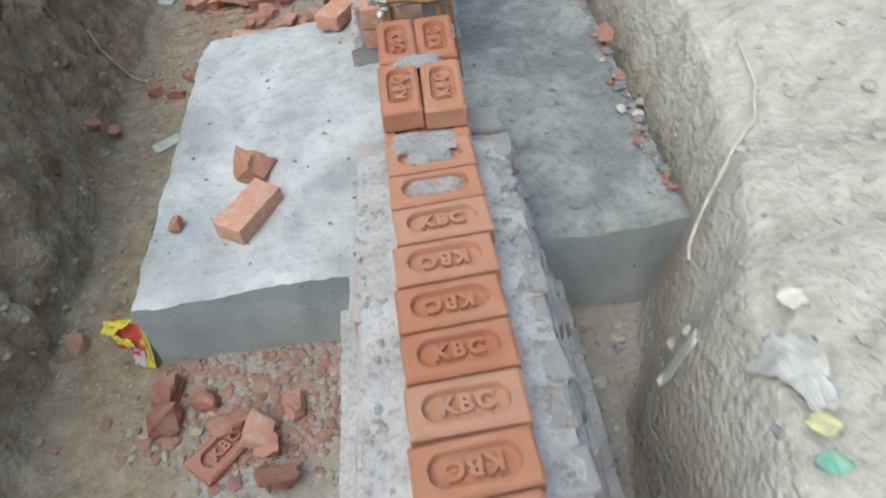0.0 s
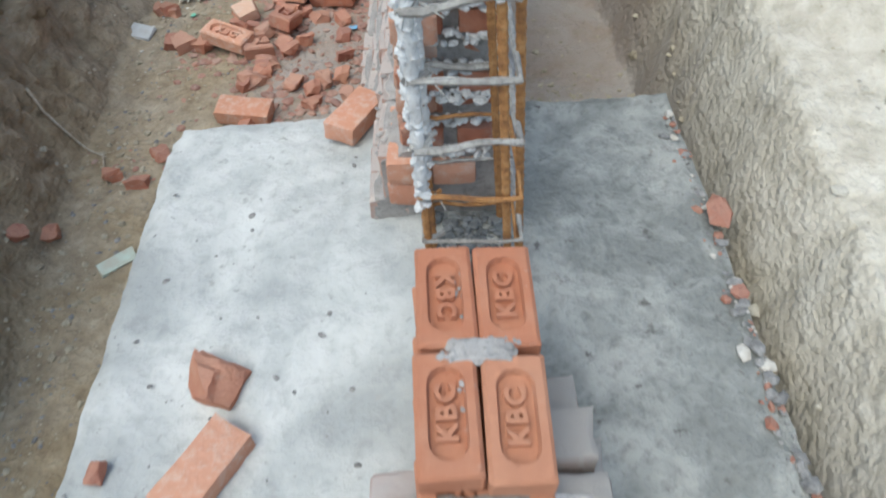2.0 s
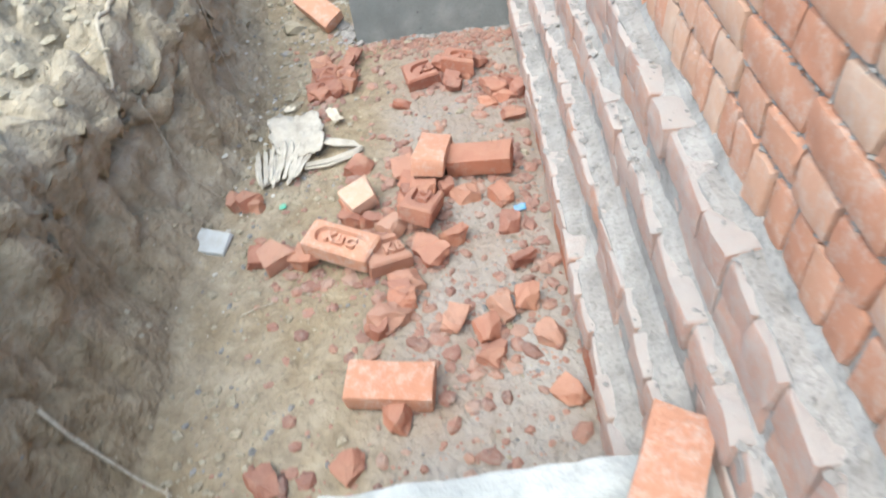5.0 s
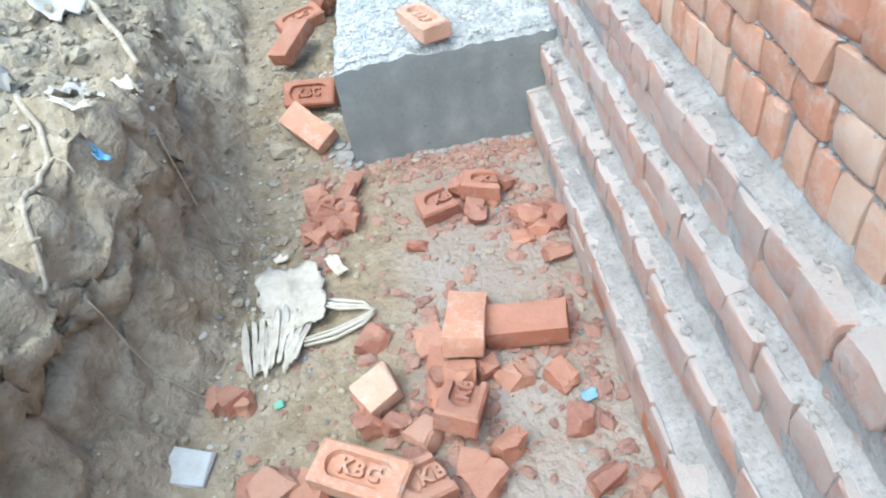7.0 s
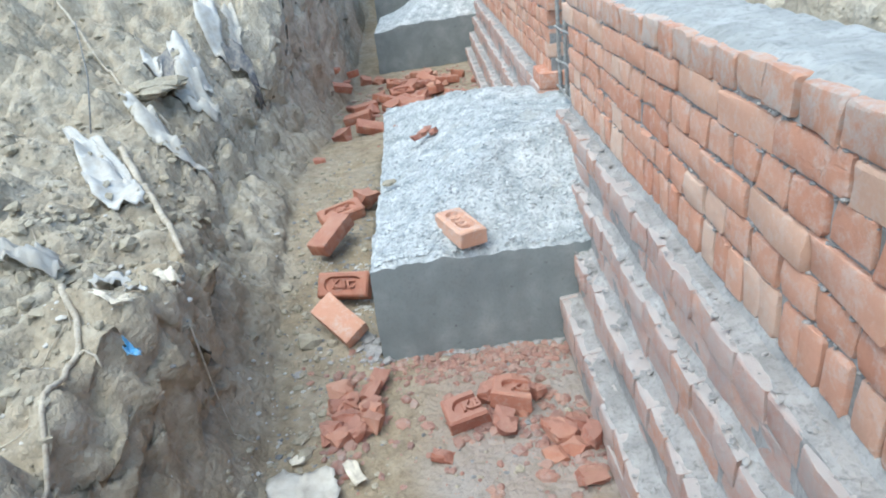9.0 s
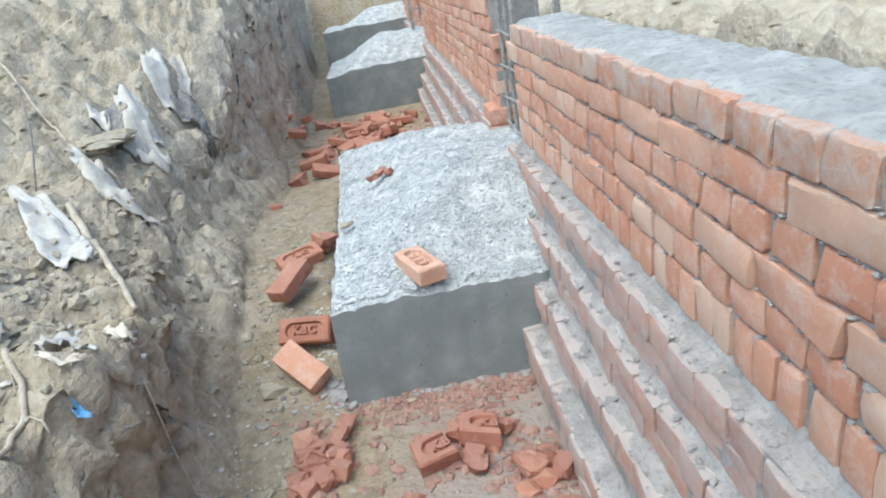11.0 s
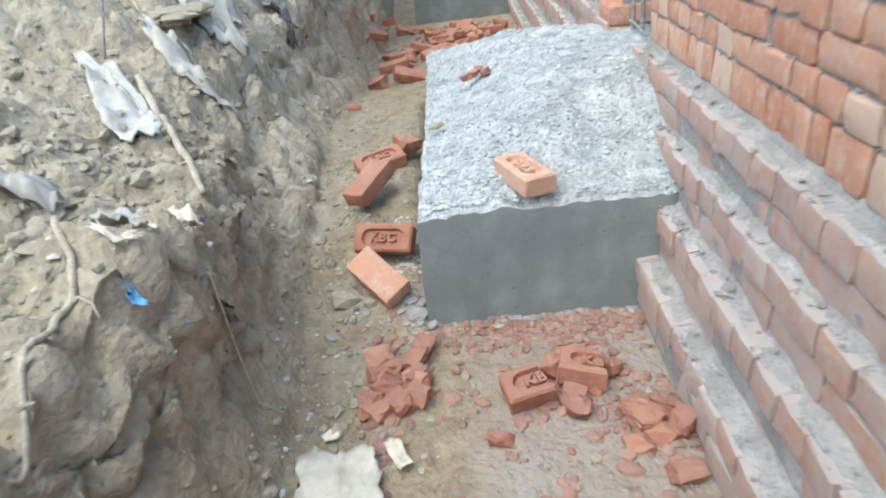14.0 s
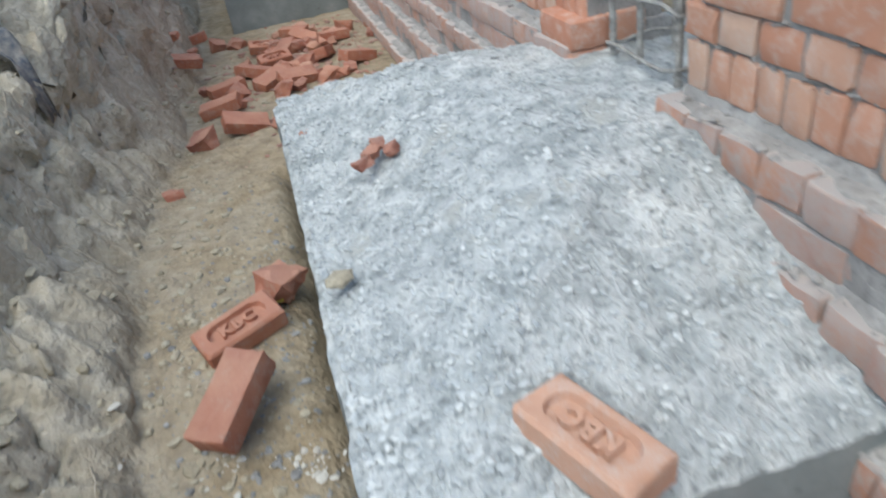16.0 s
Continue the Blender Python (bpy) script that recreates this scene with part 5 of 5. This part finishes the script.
sheet("yellow_film", 0.715, -4.56, 0.05, 0.06, 30, 25, sheet_material("pale_yellow_film", (0.68, 0.66, 0.30)), "pale yellow plastic film on the sandy bank", "plastic film", 0.04, 0.02, 10)
sheet("green_film", 0.69, -4.63, 0.05, 0.05, 0, 26, PLASTIC_GREEN, "green plastic lump on the sandy bank", "litter", 0.05, 0.02, 8)
sheet("white_sack", 1.75, -2.85, 0.42, 0.26, -15, 27, PLASTIC, "edge of a ribbed white sack on the sandy bank", "sack", 0.05, 0.05, 14)
sheet("white_sack", 1.62, -3.75, 0.12, 0.22, 5, 28, PLASTIC, "white plastic scrap on the sandy bank", "plastic film", 0.04, 0.02, 10)
sheet("pale_wrapper", -1.15, -0.95, 0.06, 0.05, 5, 29, PLASTIC, "pale scrap on the trench floor", "litter", 0.02, 0.01, 6)

for k in range(9):
    tagged(sheet("frayed_strip", -1.185 + 0.021 * k, -0.885 + 0.012 * (k % 3), 0.024, 0.27, 12 - 3.2 * k, 33 + k, PLASTIC_OLD, "", "", 0.03, 0.012, 8, parent=bag), "frayed cream strip of the torn bag")
for seed, bow in ((1, 0.0), (2, 0.035), (3, 0.06)):
    loop = [(-1.00, -0.72 - bow * 0.5), (-0.92, -0.75 - bow * 0.6), (-0.845, -0.775 - bow * 0.5), (-0.812, -0.825), (-0.845, -0.865 + bow * 0.4), (-0.93, -0.895 + bow * 0.5), (-1.02, -0.905 + bow * 0.3)]
    v, f = tube([(x, y, on_ground(x, y) + 0.012 + 0.004 * seed) for x, y in loop], [0.004, 0.006, 0.005, 0.007, 0.005, 0.006, 0.004], 6, 0.3, seed)
    link_mesh("stringy_edge", v, f, PLASTIC_OLD, bag, True, "twisted cream thread of the torn bag")
sheet("yellow_leaf", -0.965, 1.07, 0.05, 0.04, 30, 34, PLASTIC_YELLOW, "small yellow leaf beside the footing", "leaf", 0.02, 0.02, 6)
scatter("pale_chips", [(-0.96, 0.56, 0.035, 0.03, 40), (-1.12, 0.60, 0.03, 0.02, 20), (-0.93, 0.30, 0.03, 0.05, 60), (-1.6, -0.3, 0.25, 0.5, 220), (-1.2, -0.6, 0.06, 0.4, 60), (1.2, -4.0, 0.3, 0.5, 80)], PLASTIC, 0.004, 0.016, "pale plaster chips on the ground", 54)
scatter("wet_mortar_spill", [(-0.90, 0.02, 0.03, 0.05, 90), (-0.55, -0.02, 0.25, 0.012, 240)], MORTAR, 0.006, 0.024, "grey mortar crumbs at the foot of the footing", 55)

# snack wrapper leaning at the footing's corner
wrap = tagged(new("snack_wrapper"), "crumpled yellow and red snack wrapper leaning on the footing", "wrapper")
wrap.matrix_basis = pose(-0.915, -3.735, 0.075, 0, 0, -20)


def crumple(name, pts, material, seed, parent, fold=0.012):
    k = 7
    (ax, ay, az), (bx, by, bz), (cx, cy, cz), (dx, dy, dz) = pts
    verts, faces = [], []
    for j in range(k + 1):
        for i in range(k + 1):
            u, v = i / k, j / k
            p = Vector((ax, ay, az)) * (1 - u) * (1 - v) + Vector((bx, by, bz)) * u * (1 - v) + Vector((cx, cy, cz)) * u * v + Vector((dx, dy, dz)) * (1 - u) * v
            q = n3(u * 3 + seed, v * 3, seed, 1.3)
            verts.append(p + Vector((0.4, -1, 0.5)) * fold * q + Vector((n3(u, v, seed, 5), 0, n3(v, u, seed, 5))) * 0.006)
    for j in range(k):
        for i in range(k):
            a = j * (k + 1) + i
            faces.append((a, a + 1, a + k + 2, a + k + 1))
    ob = link_mesh(name, verts, faces, material, parent)
    ob.modifiers.new("thickness", "SOLIDIFY").thickness = 0.002
    return ob


crumple("front", [(-0.06, -0.01, 0.0), (0.06, -0.02, -0.03), (0.05, 0.03, 0.085), (-0.05, 0.03, 0.10)], PLASTIC_RED, 3, wrap)
crumple("upper_band", [(-0.095, 0.0, 0.045), (-0.04, -0.005, 0.06), (0.04, 0.035, 0.115), (-0.08, 0.02, 0.085)], PLASTIC_YELLOW, 5, wrap)
crumple("side_band", [(0.035, -0.03, -0.07), (0.075, -0.03, -0.07), (0.070, 0.03, 0.09), (0.045, 0.03, 0.09)], PLASTIC_YELLOW, 7, wrap)
crumple("foil_inside", [(0.0, -0.03, -0.065), (0.045, -0.035, -0.065), (0.05, -0.01, 0.0), (0.01, -0.015, 0.005)], sheet_material("silver_foil", (0.6, 0.6, 0.6), 0.3), 9, wrap)
for z in (0.055, 0.035):
    crumple("print_bar", [(-0.035, -0.016, z - 0.006), (0.03, -0.018, z - 0.012), (0.03, -0.012, z + 0.004), (-0.035, -0.010, z + 0.010)], PLASTIC_YELLOW, 3, wrap, 0.012)


def tile_bit(name, x, y, sx, sy, turn, material, label, tilt=0):
    bm = bmesh.new()
    bmesh.ops.create_cube(bm, size=1.0)
    r = random.Random(int(x * 1000))
    for v in bm.verts:
        v.co = Vector((v.co.x * sx * r.uniform(0.85, 1.1), v.co.y * sy * r.uniform(0.85, 1.1), v.co.z * 0.016))
    bmesh.ops.bevel(bm, geom=list(bm.edges), offset=0.002, segments=1, affect="EDGES")
    ob = part(name, bm, material)
    ob.matrix_basis = pose(x, y, on_ground(x, y) + 0.014, tilt, 4, turn)
    return tagged(ob, label, "tile")


tile_bit("tile_fragment", -1.295, -1.235, 0.115, 0.095, -14, TILE, "pale grey tile fragment lying on the floor", 5)
tile_bit("tile_fragment", -1.035, -2.60, 0.13, 0.05, 42, sheet_material("pale_green_tile", (0.45, 0.55, 0.50), 0.4), "pale green tile sliver beside the footing", 25)
tile_bit("grey_stub", -0.38, -1.625, 0.07, 0.055, 60, STONE, "dark grey stub of stone in the rubble", 10)


def strand(name, pts, rad, material, label, category, sides=7, lift=0.6):
    """A root, twig or string laid over the ground."""
    path = []
    for (x0, y0, l0), (x1, y1, l1) in zip(pts, pts[1:]):
        for i in range(8):
            t = i / 8
            x, y = x0 + (x1 - x0) * t, y0 + (y1 - y0) * t
            x += 0.010 * n3(y, x, 2, 9)
            path.append((x, y, l0 + (l1 - l0) * t))
    path.append(pts[-1])
    zs = [on_ground(x, y) + l for x, y, l in path]
    sm = [float(np.mean(zs[max(0, i - 2):i + 3])) for i in range(len(zs))]
    full = [(p[0], p[1], max(a, b) + rad * lift) for p, a, b in zip(path, sm, zs)]
    v, f = tube(full, [rad * (1.0 - 0.45 * i / len(full)) for i in range(len(full))], sides, 0.12, len(full))
    return tagged(link_mesh(name, v, f, material, None, True), label, category)


strand("thick_root", [(-1.87, 0.65, 0.01), (-1.75, 0.44, 0.01), (-1.63, 0.25, 0.01), (-1.51, 0.04, 0.01), (-1.42, -0.13, 0.0)], 0.017, TWIG, "thick pale root lying on the bank", "root")
strand("pale_root", [(-1.70, -0.36, 0.01), (-1.58, -0.51, 0.01), (-1.485, -0.66, 0.0), (-1.47, -0.74, 0.0), (-1.475, -0.85, 0.0), (-1.46, -0.965, 0.0), (-1.45, -1.07, 0.0)], 0.010, TWIG, "long pale root hanging over the bank", "root")
strand("root_branch", [(-1.47, -0.735, 0.0), (-1.44, -0.75, 0.01), (-1.41, -0.76, 0.0)], 0.005, TWIG, "thin side shoot of a pale root", "root", 5)
strand("thin_root", [(-2.9, 2.4, 0.02), (-2.4, 1.7, 0.02), (-2.0, 1.15, 0.01), (-1.75, 0.9, 0.0)], 0.009, TWIG, "thin pale root across the bank", "root")
v, f = tube([(-2.02, 0.72, on_ground(-2.02, 0.72) - 0.02), (-2.01, 0.86, on_ground(-2.02, 0.72) + 0.22), (-2.04, 0.98, on_ground(-2.02, 0.72) + 0.44)], [0.004, 0.0034, 0.0026], 5, 0.1, 3)
tagged(link_mesh("dark_twig", v, f, STONE, None, True), "thin dark twig standing from the bank", "twig")
sr = random.Random(77)
for _ in range(90):
    x, y = sr.uniform(-2.6, -1.35), sr.uniform(-1.1, 2.0)
    a, ln = radians(sr.uniform(0, 360)), sr.uniform(0.05, 0.2)
    bend = sr.uniform(-0.03, 0.03)
    strand("straw", [(x, y, 0.002), (x + math.cos(a) * ln * 0.5 + bend, y + math.sin(a) * ln * 0.5, 0.014), (x + math.cos(a) * ln, y + math.sin(a) * ln, 0.004)], sr.uniform(0.0014, 0.003), TWIG, "dry pale straw lying on the dug bank", "straw", 4)
strand("twig", [(-1.43, -1.98, 0.01), (-1.32, -2.03, 0.015), (-1.22, -2.08, 0.01)], 0.006, TWIG, "pale bent twig on the trench floor", "twig", 5)
strand("twig", [(-1.24, -2.06, 0.01), (-1.20, -2.16, 0.01), (-1.17, -2.24, 0.005)], 0.004, TWIG, "thin twig on the trench floor", "twig", 5)
strand("string", [(0.80, -3.91, 0.0), (0.81, -3.87, 0.01), (0.83, -3.84, 0.01), (0.92, -3.74, 0.01), (1.03, -3.63, 0.01), (1.10, -3.48, 0.01), (1.13, -3.26, 0.01)], 0.0065, sheet_material("string_fibre", (0.70, 0.66, 0.58), 0.8), "pale string lying over the bank's lip", "string")
for x, y, a, ln in ((-1.15, -1.55, 20, 0.1), (-1.45, -0.55, 80, 0.12), (-1.35, -0.45, 10, 0.1), (-1.12, -0.42, 60, 0.07), (-1.2, 0.25, 20, 0.1), (-1.05, -4.2, 5, 0.07), (-1.75, 0.65, 100, 0.2), (-1.85, 0.5, 160, 0.22), (-1.6, -0.75, 40, 0.12)):
    dx, dy = math.cos(radians(a)) * ln, math.sin(radians(a)) * ln
    strand("straw", [(x, y, 0.004), (x + dx * 0.5, y + dy * 0.5, 0.012), (x + dx, y + dy, 0.006)], 0.0028, TWIG, "short dry straw lying on the earth", "straw", 5)

# overhanging crust of earth at the bank's lip
spots = [(-1.90 + random.uniform(-0.12, 0.12), 1.18 + random.uniform(-0.16, 0.16), on_ground(-1.95, 1.2) + random.uniform(-0.01, 0.03), random.uniform(0.05, 0.10)) for _ in range(16)]
tagged(lump_mesh("earth_crust", spots, CLOD, None, "", 91, 0.4), "flat overhanging crust of dry earth", "earth", kind="stuff")

# ---- laying the single bricks; those far along the trench are joined ----
far = {}
for data, x, y, z, parent, turn in PIECES:
    if parent.name in ("wall_3", "wall_footing_3") or (parent.name == "wall_2" and y > 4.4):
        far.setdefault(parent.name, []).append((data, pose(x, y, z, *turn)))
        continue
    ob = new("brick", data)
    ob.matrix_basis = pose(x, y, z, *turn)
    ob.parent = parent
for owner, rows in far.items():
    verts, faces = [], []
    for data, m in rows:
        base = len(verts)
        verts += [m @ v.co for v in data.vertices]
        faces += [tuple(base + i for i in p.vertices) for p in data.polygons]
    mesh = link_mesh("far_bricks", verts, faces, BRICK_FAR if owner.startswith("wall_2") or owner == "wall_3" else rows[0][0].materials[0], bpy.data.objects[owner])
    tagged(mesh, "bricks farther along the wall", kind="stuff")
